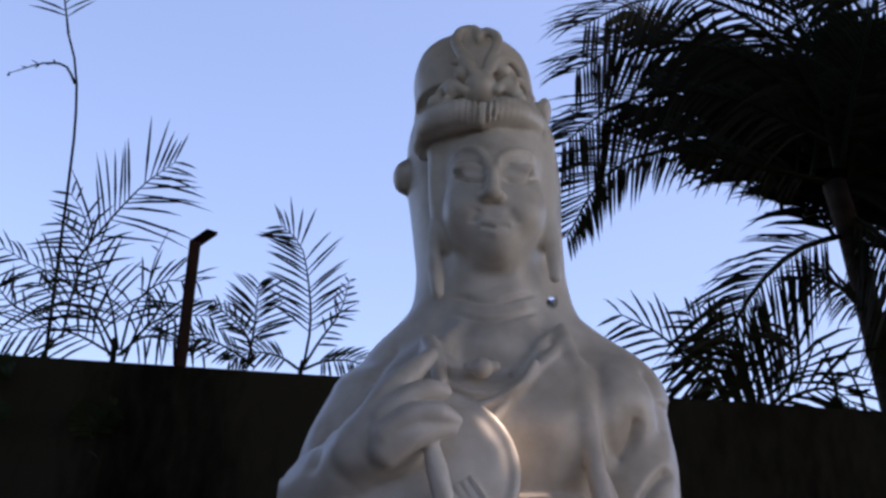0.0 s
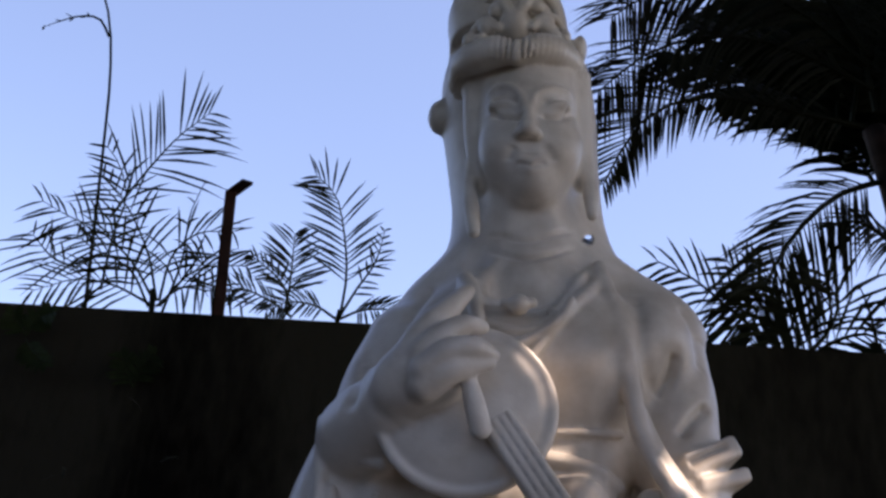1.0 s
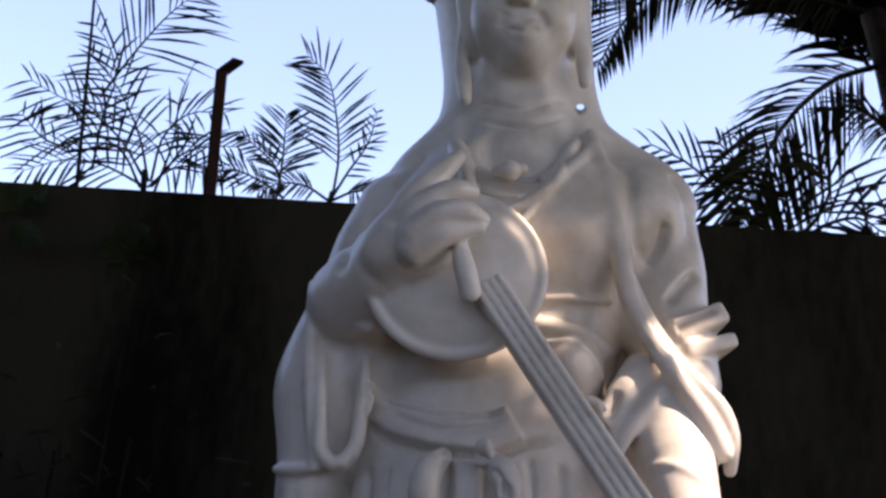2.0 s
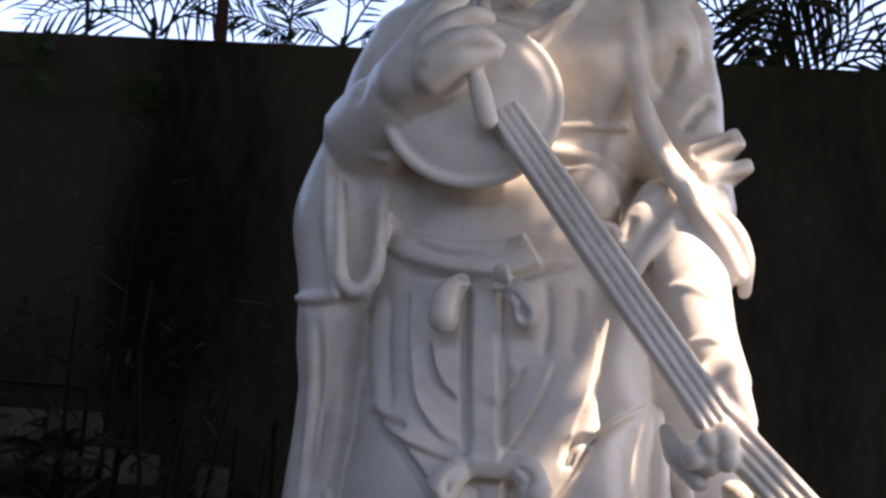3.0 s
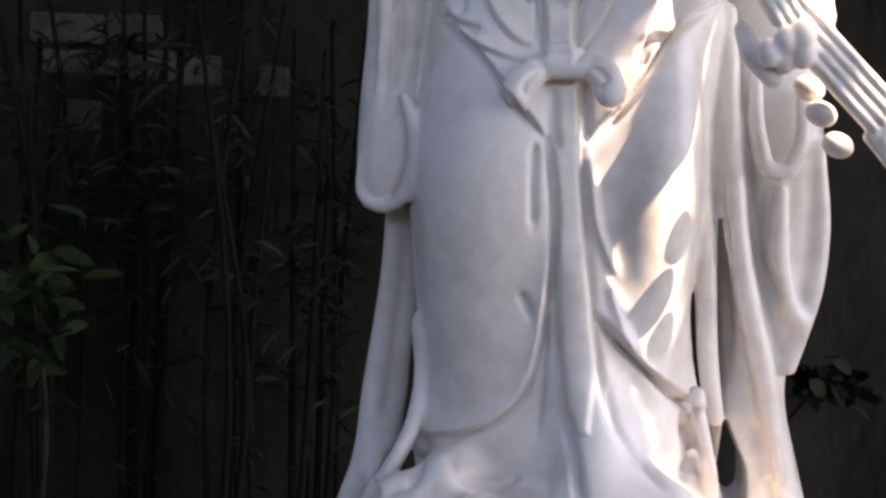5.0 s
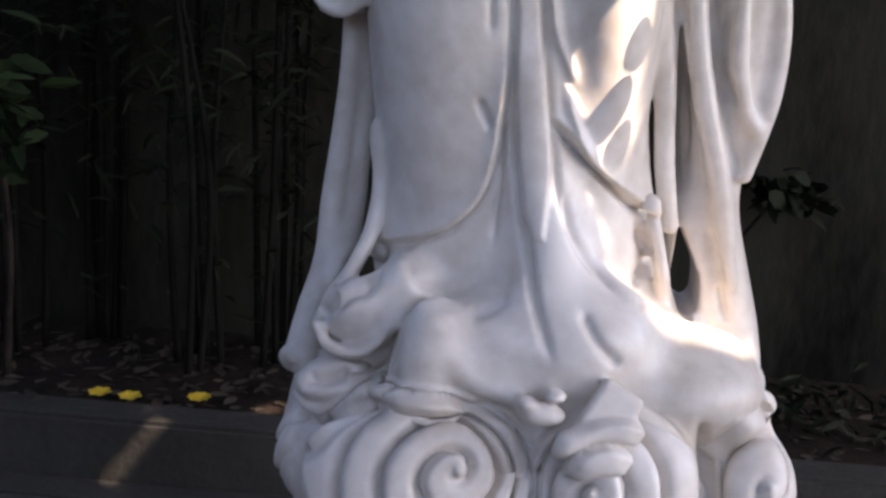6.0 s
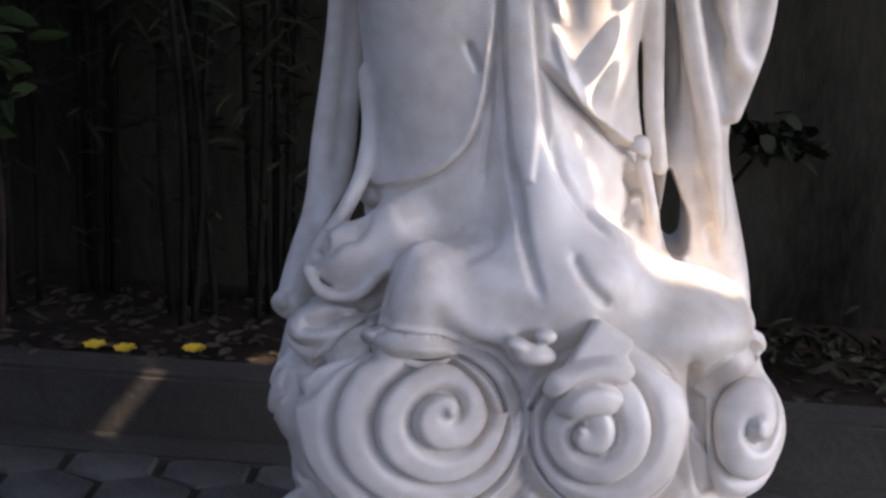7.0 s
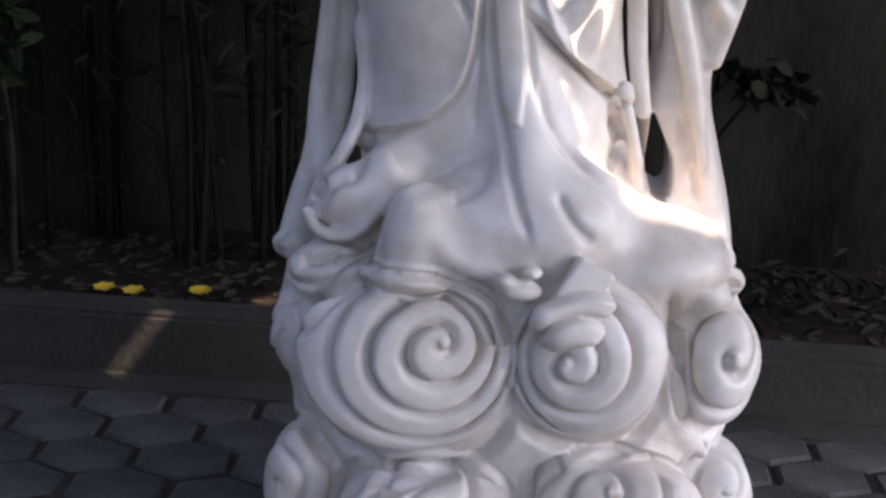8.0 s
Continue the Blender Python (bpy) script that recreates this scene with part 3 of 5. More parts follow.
# swelling hem on the cloud and rock folds
tube([(0.210, -0.170, 0.971), (0.237, -0.200, 0.931), (0.286, -0.215, 0.888), (0.346, -0.200, 0.854), (0.414, -0.170, 0.824), (0.468, -0.120, 0.791), (0.508, -0.060, 0.730)], [0.018, 0.024, 0.027, 0.028, 0.028, 0.028, 0.026], 0.045)
ball((0.359, -0.185, 0.778), (0.150, 0.12, 0.075), 0.05)
ball((0.249, -0.235, 0.842), (0.085, 0.08, 0.085), 0.05)
tube([(0.125, -0.170, 1.219), (0.146, -0.180, 1.089), (0.173, -0.200, 0.977)] + [(0.175, -0.235, 0.910), (0.211, -0.275, 0.826)], [0.026, 0.028, 0.036, 0.045, 0.050], 0.05)
ball((-0.095, -0.200, 0.852), (0.062, 0.05, 0.055), 0.02, turn=(0, -30, 0))
ball((-0.131, -0.225, 0.756), (0.065, 0.055, 0.032), 0.02, turn=(0, -12, 0))
ball((-0.035, -0.185, 0.894), (0.045, 0.05, 0.050), 0.03)
ball((0.016, -0.275, 0.814), (0.050, 0.06, 0.085), 0.025)
tube([(-0.163, -0.225, 0.836), (-0.144, -0.245, 0.815), (-0.103, -0.250, 0.806), (-0.063, -0.245, 0.832), (-0.040, -0.225, 0.871), (-0.049, -0.200, 0.911)], [0.008, 0.010, 0.011, 0.010, 0.009, 0.006], 0.014)
tube([(-0.191, -0.220, 0.724), (-0.160, -0.250, 0.714), (-0.110, -0.270, 0.735), (-0.061, -0.270, 0.766)], [0.008, 0.011, 0.011, 0.007], 0.007)
ball((0.124, -0.245, 0.830), (0.10, 0.075, 0.075), 0.05)
ball((0.176, -0.352, 0.776), (0.034, 0.022, 0.016), 0.012)
for q in [(0.155, -0.356, 0.792), (0.193, -0.352, 0.805)]:
    ball(q, (0.016, 0.016, 0.010), 0.010)
for line in ([(0.003, -0.265, 0.880), (-0.006, -0.295, 0.837), (-0.016, -0.315, 0.782)], [(0.011, -0.265, 0.879), (0.041, -0.300, 0.838), (0.080, -0.320, 0.800), (0.133, -0.330, 0.787)], [(0.024, -0.250, 0.884), (0.068, -0.285, 0.841), (0.119, -0.305, 0.808), (0.179, -0.310, 0.807)], [(-0.014, -0.250, 0.855), (-0.026, -0.270, 0.813), (-0.041, -0.290, 0.771)]):
    tube(line, [0.009, 0.012, 0.012, 0.008], 0.028)
bar(*[(0.290, -0.335, 0.817), (0.234, -0.378, 0.724)], 0.034, 0.012, 0.012, 0.010)
# legs under the cloth
ball((0.239, -0.100, 1.326), (0.072, 0.100, 0.27), 0.04)
ball((0.005, -0.095, 1.294), (0.105, 0.105, 0.30), 0.06)
# sash loops
for line, r in (([(0.040, -0.190, 1.762), (0.022, -0.205, 1.735), (0.020, -0.205, 1.706)], (0.014, 0.021, 0.022)), ([(0.098, -0.190, 1.766), (0.125, -0.205, 1.745), (0.137, -0.205, 1.716)], (0.014, 0.020, 0.021)),
                ([(0.078, -0.200, 1.507), (0.048, -0.215, 1.488), (0.035, -0.215, 1.462)], (0.013, 0.019, 0.016)), ([(0.122, -0.200, 1.511), (0.150, -0.215, 1.499), (0.159, -0.215, 1.477)], (0.013, 0.019, 0.016)), ([(0.081, -0.208, 1.509), (0.120, -0.208, 1.511)], (0.020, 0.020))):
    tube(line, r, 0.005)
ball((0.132, -0.226, 1.714), (0.009, 0.012, 0.014), 0.004, cut=True)
ball((0.153, -0.232, 1.480), (0.007, 0.010, 0.010), 0.004, cut=True)


def surface(F):
    """Verts and quads of the zero surface of the field, one vert a crossed cell."""
    S = F < 0
    c = np.zeros(tuple(n - 1 for n in F.shape), np.uint8)
    corners = [(a, b, d) for a in (0, 1) for b in (0, 1) for d in (0, 1)]
    for a, b, d in corners:
        c += S[a : S.shape[0] - 1 + a, b : S.shape[1] - 1 + b, d : S.shape[2] - 1 + d]
    cells = np.argwhere((c > 0) & (c < 8))
    flat = np.ravel_multi_index(cells.T, c.shape)
    val = {k: F[cells[:, 0] + k[0], cells[:, 1] + k[1], cells[:, 2] + k[2]] for k in corners}
    total, count = np.zeros((len(cells), 3)), np.zeros(len(cells))
    for a in corners:
        for ax in range(3):
            if a[ax]:
                continue
            b = tuple(v + (i == ax) for i, v in enumerate(a))
            va, vb = val[a], val[b]
            cross = (va < 0) != (vb < 0)
            w = np.where(cross, va / np.where(cross, va - vb, 1), 0)
            p = np.tile(np.array(a, float), (len(cells), 1))
            p[:, ax] = w
            total += p * cross[:, None]
            count += cross
    verts = LO + (cells + total / count[:, None]) * CELL
    quads = []
    for ax in range(3):
        u, v = (ax + 1) % 3, (ax + 2) % 3
        lo = tuple(slice(0, -1) if i == ax else slice(1, -1) for i in range(3))
        hi = tuple(slice(1, None) if i == ax else slice(1, -1) for i in range(3))
        A, B = S[lo], S[hi]
        at = np.argwhere(A != B)
        flip = A[tuple(at.T)]
        at = at + [0 if i == ax else 1 for i in range(3)]
        ids = []
        for du, dv in ((1, 1), (0, 1), (0, 0), (1, 0)):
            q = at.copy()
            q[:, u] -= du
            q[:, v] -= dv
            ids.append(np.searchsorted(flat, np.ravel_multi_index(q.T, c.shape)))
        q = np.stack(ids, 1)
        q[~flip] = q[~flip][:, ::-1]
        quads.append(q)
    return verts, np.concatenate(quads)


F[:, :, 0] = F[:, :, -1] = F[:, 0, :] = F[:, -1, :] = 0.2
F[0], F[-1] = 0.2, 0.2
V, Q = surface(F)
NV = len(V)


def relax(V, times, amount=0.5):
    e = np.concatenate([Q[:, [0, 1]], Q[:, [1, 2]], Q[:, [2, 3]], Q[:, [3, 0]]])
    i, j = np.r_[e[:, 0], e[:, 1]], np.r_[e[:, 1], e[:, 0]]
    n = np.bincount(i, minlength=NV)[:, None]
    for _ in range(times):
        m = np.stack([np.bincount(i, V[j, a], NV) for a in range(3)], 1) / n
        V = V + amount * (m - V)
    return V


def normals(V):
    f = np.cross(V[Q[:, 2]] - V[Q[:, 0]], V[Q[:, 3]] - V[Q[:, 1]])
    n = np.stack([sum(np.bincount(Q[:, c], f[:, a], NV) for c in range(4)) for a in range(3)], 1)
    return n / (np.linalg.norm(n, axis=1)[:, None] + 1e-12)


V = relax(V, 2, 0.45)
N = normals(V)
FACE = np.clip((-N[:, 1] - 0.05) / 0.3, 0, 1)
OPEN = (V[:, 1] > -0.238) | (V[:, 2] < 1.0) | (V[:, 2] > 2.35)


def along(line, reach):
    """For verts near a line of (x, z): their index, distance, side and share of the way."""
    p = smooth_line(line, 5 * len(line))
    m = np.flatnonzero((V[:, 0] > p[:, 0].min() - reach) & (V[:, 0] < p[:, 0].max() + reach) & (V[:, 2] > p[:, 1].min() - reach) & (V[:, 2] < p[:, 1].max() + reach) & (FACE > 0) & OPEN)
    P = V[m][:, [0, 2]]
    best, side, way = np.full(len(m), 9.0), np.zeros(len(m)), np.zeros(len(m))
    for i, (a, b) in enumerate(zip(p[:-1], p[1:])):
        u = b - a
        h = np.clip(((P - a) @ u) / (u @ u), 0, 1)
        o = P - a - h[:, None] * u
        d = np.hypot(o[:, 0], o[:, 1])
        near = d < best
        best[near] = d[near]
        side[near] = np.sign(u[0] * (P[near, 1] - a[1]) - u[1] * (P[near, 0] - a[0]))
        way[near] = (i + h[near]) / (len(p) - 1)
    return m, best, side, way


def push(m, amount):
    V[m] += N[m] * (amount * FACE[m])[:, None]


def ridge(line, height, width):
    """Raises a soft fold along a line, or sinks a groove."""
    m, d, s, w = along(line, 3 * width)
    push(m, height * np.exp(-((d / width) ** 2)) * np.clip(8 * np.minimum(w, 1 - w), 0.15, 1))


def hem(line, height, width):
    """The edge of an upper layer of cloth: a step on the line's left side that dies away."""
    m, d, s, w = along(line, 4 * width)
    up = np.clip(0.5 + s * d / 0.005, 0, 1)
    push(m, (height * up * np.exp(-d / width) - abs(height) * (1 - up if height > 0 else up) * np.exp(-((d / 0.008) ** 2)) * 0.8) * np.clip(6 * np.minimum(w, 1 - w), 0, 1))


def panel(line, height, edge=0.006):
    """Raises the patch inside a closed outline by a layer."""
    p = np.array(line, float)
    m = np.flatnonzero((V[:, 0] > p[:, 0].min() - edge) & (V[:, 0] < p[:, 0].max() + edge) & (V[:, 2] > p[:, 1].min() - edge) & (V[:, 2] < p[:, 1].max() + edge) & (FACE > 0) & OPEN)
    P = V[m][:, [0, 2]]
    inside, best = np.zeros(len(m), bool), np.full(len(m), 9.0)
    for a, b in zip(p, np.roll(p, -1, 0)):
        u = b - a
        h = np.clip(((P - a) @ u) / (u @ u), 0, 1)
        best = np.minimum(best, np.linalg.norm(P - a - h[:, None] * u, axis=1))
        inside ^= ((a[1] > P[:, 1]) != (b[1] > P[:, 1])) & (P[:, 0] < u[0] * (P[:, 1] - a[1]) / (u[1] + 1e-12) + a[0])
    push(m, height * np.clip(0.5 + np.where(inside, 1, -1) * best / edge, 0, 1))



def scroll(c, reach, squash, turns, start, height, drift=(0.0, 0.0), axis=1, sign=-1, cone=0.0):
    """Carves a rolled cloud: flat coils parted by narrow grooves, on faces that look along an axis."""
    a, b = (0, 2) if axis == 1 else (1, 2)
    m = np.flatnonzero((np.abs(V[:, a] - c[0]) < 1.5 * reach) & (np.abs(V[:, b] - c[1]) < 1.5 * reach) & (sign * N[:, axis] > 0.15))
    x, z = V[m, a] - c[0], V[m, b] - c[1]
    u = np.hypot(x, z / squash) / reach
    for _ in range(6):
        u = np.clip(np.hypot(x - drift[0] * u * u, (z - drift[1] * u) / squash) / reach, 0, 1.3)
    ang = np.arctan2((z - drift[1] * u) / squash, x - drift[0] * u * u) / (2 * np.pi)
    ph = np.mod(u * turns - ang + start, 1.0)
    h = 1 - np.abs(2 * ph - 1) ** 5
    h = np.where(u < 0.10, np.maximum(h, 1 - (u / 0.10) ** 4 * 0.6), h) * (0.85 + 0.3 * ph)
    fade = np.clip((1.0 - u) * turns * 2.5, 0, 1) * np.clip((sign * N[m, axis] - 0.15) / 0.25, 0, 1)
    V[m] += N[m] * ((height * (h - 0.35) + cone * (1 - u)) * fade)[:, None]


# the rolled clouds
scroll([(0.055, 0.684)][0], 0.176, 0.85, 4.0, 0.62, 0.034, (-0.046, -0.034), cone=0.028)
scroll([(0.261, 0.672)][0], 0.128, 0.98, 3.2, 0.10, 0.030, (0.026, -0.008), cone=0.022)
scroll([(0.503, 0.655)][0], 0.072, 1.75, 2.3, 0.3, 0.030, (-0.012, 0.0), cone=0.022)
scroll([(0.064, 0.452)][0], 0.140, 0.62, 2.2, 0.1, 0.020, (0.0, -0.03))
scroll([(0.329, 0.480)][0], 0.135, 0.62, 2.2, 0.6, 0.020, (0.0, -0.03))
scroll((-0.14, 0.66), 0.10, 1.1, 2.6, 0.4, 0.014, axis=0, sign=-1)
scroll([(-0.189, 0.379)][0], 0.085, 1.2, 2.0, 0.2, 0.016)
scroll([(0.532, 0.423)][0], 0.080, 1.2, 2.0, 0.5, 0.016)
# grooves between the rolls
ridge([(-0.142, 0.576), (-0.108, 0.472), (-0.038, 0.458), (0.055, 0.475), (0.142, 0.508), (0.177, 0.568), (0.196, 0.604)], -0.022, 0.011)
ridge([(0.177, 0.573), (0.227, 0.539), (0.298, 0.520), (0.368, 0.528), (0.405, 0.567), (0.411, 0.648)], -0.022, 0.011)
ridge([(0.177, 0.573), (0.174, 0.636), (0.166, 0.694), (0.144, 0.743)], -0.020, 0.010)
for line in ([(0.405, 0.765), (0.428, 0.666), (0.435, 0.591), (0.473, 0.506)], [(-0.173, 0.648), (-0.160, 0.615), (-0.158, 0.509), (-0.140, 0.445)], [(-0.099, 0.408), (-0.141, 0.452), (-0.173, 0.481)], [(-0.107, 0.352), (-0.093, 0.400), (-0.038, 0.466)], [(0.207, 0.439), (0.223, 0.474), (0.264, 0.505)], [(0.439, 0.471), (0.468, 0.445), (0.486, 0.483)]):
    ridge(line, -0.016, 0.009)
# rock folds over the rolls
for line in ([(-0.147, 0.854), (-0.105, 0.894), (-0.093, 0.896), (-0.078, 0.946)], [(-0.181, 0.748), (-0.116, 0.788), (-0.069, 0.789), (-0.034, 0.854)], [(-0.172, 0.765), (-0.135, 0.767), (-0.104, 0.775)], [(-0.208, 0.664), (-0.163, 0.676), (-0.100, 0.736), (-0.033, 0.763)], [(-0.142, 0.889), (-0.144, 0.873), (-0.159, 0.845)]):
    ridge(line, -0.014, 0.008)
# hems of the skirts
hem([(-0.100, 0.938), (-0.044, 0.958), (0.024, 0.992), (0.063, 1.034), (0.084, 1.095), (0.091, 1.179), (0.096, 1.245)], 0.016, 0.035)
ridge([(-0.037, 0.944), (-0.022, 0.924), (0.001, 0.906), (0.034, 0.902), (0.075, 0.918)], -0.006, 0.008)
hem([(0.162, 1.167), (0.205, 1.117), (0.250, 1.074), (0.298, 1.031), (0.345, 1.010)], 0.020, 0.035)
ridge([(0.137, 1.391), (0.147, 1.335), (0.164, 1.267), (0.192, 1.215)], 0.010, 0.007)
ridge([(0.178, 1.203), (0.202, 1.144), (0.227, 1.105)], 0.009, 0.007)
for line in ([(0.129, 1.406), (0.139, 1.303), (0.154, 1.208), (0.173, 1.095), (0.194, 1.017), (0.230, 0.959), (0.278, 0.926)], [(0.074, 1.467), (0.084, 1.388), (0.096, 1.301), (0.099, 1.221), (0.113, 1.091), (0.131, 0.995), (0.151, 0.923), (0.169, 0.869)], [(0.063, 1.403), (0.064, 1.340), (0.067, 1.276)], [(0.055, 1.185), (0.066, 1.163), (0.077, 1.143)], [(0.093, 1.155), (0.093, 1.054), (0.090, 0.970)]):
    ridge(line, -0.010, 0.0055)
panel([(0.077, 1.482), (0.089, 1.388), (0.101, 1.301), (0.108, 1.206), (0.122, 1.093), (0.143, 0.990), (0.163, 0.994), (0.165, 1.096), (0.147, 1.208), (0.135, 1.302), (0.124, 1.390), (0.115, 1.484)], 0.007)
for line in ([(0.188, 1.063), (0.207, 1.001), (0.247, 0.951), (0.282, 0.925)], [(0.304, 1.015), (0.317, 0.964), (0.309, 0.904)], [(0.118, 0.917), (0.092, 0.897), (0.064, 0.889)], [(0.222, 0.912), (0.249, 0.873), (0.283, 0.841)], [(0.129, 1.026), (0.153, 0.934), (0.184, 0.847)]):
    ridge(line, -0.010, 0.007)
ridge([(0.306, 0.991), (0.325, 0.936), (0.310, 0.917)], -0.016, 0.007)
# upper skirt
hem([(-0.087, 1.572), (-0.053, 1.551), (-0.006, 1.505), (0.035, 1.454), (0.085, 1.400)], 0.014, 0.030)
ridge([(-0.090, 1.577), (-0.055, 1.559), (-0.022, 1.551)], -0.018, 0.007)
hem([(0.137, 1.407), (0.181, 1.462), (0.206, 1.504), (0.239, 1.557), (0.322, 1.622)], 0.020, 0.035)
ridge([(0.202, 1.509), (0.209, 1.544), (0.241, 1.556)], -0.016, 0.006)
for line in ([(-0.092, 1.772), (-0.082, 1.638), (-0.053, 1.551), (0.013, 1.517), (0.063, 1.506)], [(-0.036, 1.755), (-0.028, 1.653), (0.000, 1.569), (0.035, 1.538), (0.062, 1.532)], [(-0.000, 1.678), (0.021, 1.620), (0.049, 1.592)]):
    hem(line, 0.010, 0.022)
for line in ([(0.106, 1.509), (0.142, 1.566), (0.163, 1.612), (0.180, 1.658)], [(0.103, 1.583), (0.122, 1.621), (0.136, 1.651)], [(0.200, 1.518), (0.217, 1.584), (0.234, 1.652), (0.238, 1.736)]):
    hem(line, 0.010, 0.022)
for line in ([(-0.091, 1.579), (-0.107, 1.660), (-0.106, 1.737)], [(-0.051, 1.568), (-0.067, 1.654), (-0.073, 1.759)], [(0.164, 1.661), (0.168, 1.728), (0.161, 1.778)], [(0.204, 1.665), (0.211, 1.733), (0.207, 1.775)]):
    ridge(line, -0.008, 0.008)
# sash round the waist, with its hanging band
panel([(-0.083, 1.874), (-0.040, 1.851), (0.014, 1.835), (0.098, 1.835), (0.124, 1.845), (0.152, 1.797), (0.103, 1.773), (0.019, 1.780), (-0.052, 1.800), (-0.079, 1.823)], 0.014)
ridge([(-0.082, 1.867), (-0.040, 1.846), (0.015, 1.831), (0.098, 1.833), (0.127, 1.842)], -0.012, 0.006)
ridge([(-0.084, 1.827), (-0.052, 1.795), (0.020, 1.774), (0.103, 1.767), (0.154, 1.792), (0.199, 1.808)], -0.014, 0.006)
ridge([(-0.047, 1.833), (0.008, 1.808), (0.067, 1.807), (0.124, 1.826)], -0.007, 0.006)
panel([(0.051, 1.774), (0.094, 1.768), (0.102, 1.656), (0.110, 1.526), (0.071, 1.523), (0.059, 1.653)], 0.010)
for line in ([(0.049, 1.764), (0.053, 1.653), (0.066, 1.515)], [(0.098, 1.765), (0.107, 1.656), (0.115, 1.518)], [(0.083, 1.486), (0.088, 1.442), (0.095, 1.386)], [(0.126, 1.489), (0.131, 1.445), (0.138, 1.405)]):
    ridge(line, -0.010, 0.006)
for line in ([(0.064, 1.497), (0.046, 1.482), (0.043, 1.462)], [(0.136, 1.505), (0.152, 1.496), (0.159, 1.485)], [(0.111, 1.746), (0.126, 1.730), (0.131, 1.708)]):
    ridge(line, -0.006, 0.004)
# sleeve, shoulder and neck folds
for line in ([(0.322, 2.101), (0.346, 2.143), (0.353, 2.177)], [(0.356, 2.039), (0.383, 2.077), (0.410, 2.105)], [(0.364, 1.991), (0.393, 2.014), (0.432, 2.038)], [(0.285, 1.889), (0.266, 1.832), (0.252, 1.772)], [(-0.047, 2.128), (-0.052, 2.098), (-0.064, 2.075)]):
    ridge(line, -0.014, 0.008)
for line in ([(0.289, 2.276), (0.300, 2.163), (0.317, 2.105)], [(0.359, 2.271), (0.387, 2.218), (0.398, 2.156)], [(-0.136, 2.130), (-0.128, 2.038), (-0.138, 2.011)], [(-0.046, 2.294), (-0.061, 2.239), (-0.078, 2.197)]):
    ridge(line, -0.008, 0.010)
for line in ([(0.037, 2.380), (0.110, 2.359), (0.185, 2.392)], [(0.038, 2.345), (0.113, 2.321), (0.188, 2.356)]):
    ridge(line, -0.008, 0.005)
for line in ([(-0.179, 1.718), (-0.168, 1.617), (-0.170, 1.531), (-0.170, 1.429)], [(-0.143, 1.712), (-0.143, 1.602), (-0.145, 1.499)], [(-0.209, 1.721), (-0.200, 1.592), (-0.196, 1.462)], [(-0.155, 1.599), (-0.152, 1.523), (-0.158, 1.454)]):
    ridge(line, -0.010, 0.009)
for line in ([(0.329, 1.505), (0.339, 1.346), (0.361, 1.209), (0.383, 1.066)], [(0.377, 1.465), (0.392, 1.355), (0.405, 1.269), (0.438, 1.156), (0.466, 1.060)], [(0.412, 1.339), (0.419, 1.235), (0.446, 1.168)], [(0.424, 0.986), (0.450, 0.900), (0.472, 0.825)]):
    ridge(line, -0.012, 0.008)
# eyes, brows and mouth
for line in ([(0.034, 2.567), (0.051, 2.551), (0.068, 2.546), (0.091, 2.542)], [(0.119, 2.552), (0.140, 2.548), (0.158, 2.556), (0.176, 2.589)]):
    ridge(line, -0.013, 0.0042)
for line in ([(0.033, 2.579), (0.060, 2.583), (0.087, 2.569)], [(0.119, 2.574), (0.143, 2.586), (0.171, 2.605)]):
    ridge(line, -0.006, 0.0042)
for line in ([(0.024, 2.603), (0.038, 2.612), (0.062, 2.608), (0.084, 2.588), (0.092, 2.559)], [(0.105, 2.560), (0.109, 2.587), (0.131, 2.607), (0.156, 2.617), (0.174, 2.617)]):
    ridge(line, 0.0060, 0.0055)
ridge([(0.082, 2.463), (0.096, 2.460), (0.110, 2.456), (0.124, 2.462), (0.138, 2.465)], -0.005, 0.0038)
for line in ([(0.079, 2.493), (0.073, 2.478), (0.071, 2.468)], [(0.128, 2.494), (0.141, 2.481), (0.146, 2.469)]):
    ridge(line, -0.004, 0.008)
V = relax(V, 1, 0.25)

me = bpy.data.meshes.new("statue")
me.vertices.add(NV)
me.vertices.foreach_set("co", V.astype(np.float32).ravel())
me.loops.add(4 * len(Q))
me.loops.foreach_set("vertex_index", Q.astype(np.int32).ravel())
me.polygons.add(len(Q))
me.polygons.foreach_set("loop_start", np.arange(0, 4 * len(Q), 4, dtype=np.int32))
me.polygons.foreach_set("use_smooth", np.ones(len(Q), bool))
me.update(calc_edges=True)
me.validate()
me.materials.append(MARBLE)
statue = tagged(new("statue", me), "white carved marble robed figure with a lute on a cloud base", "statue")


# ---- hexagonal pavers ----
def hexagon(r, h, bev):
    v, f = [], []
    for rr, z in ((r, -h), (r, -bev), (r - bev, 0.0)):
        v += [(rr * math.sin(i * math.pi / 3), rr * math.cos(i * math.pi / 3), z) for i in range(6)]
    for k in (0, 6):
        f += [(k + i, k + i + 6, k + (i + 1) % 6 + 6, k + (i + 1) % 6) for i in range(6)]
    f += [tuple(12 + i for i in range(6))[::-1]]
    return v, f


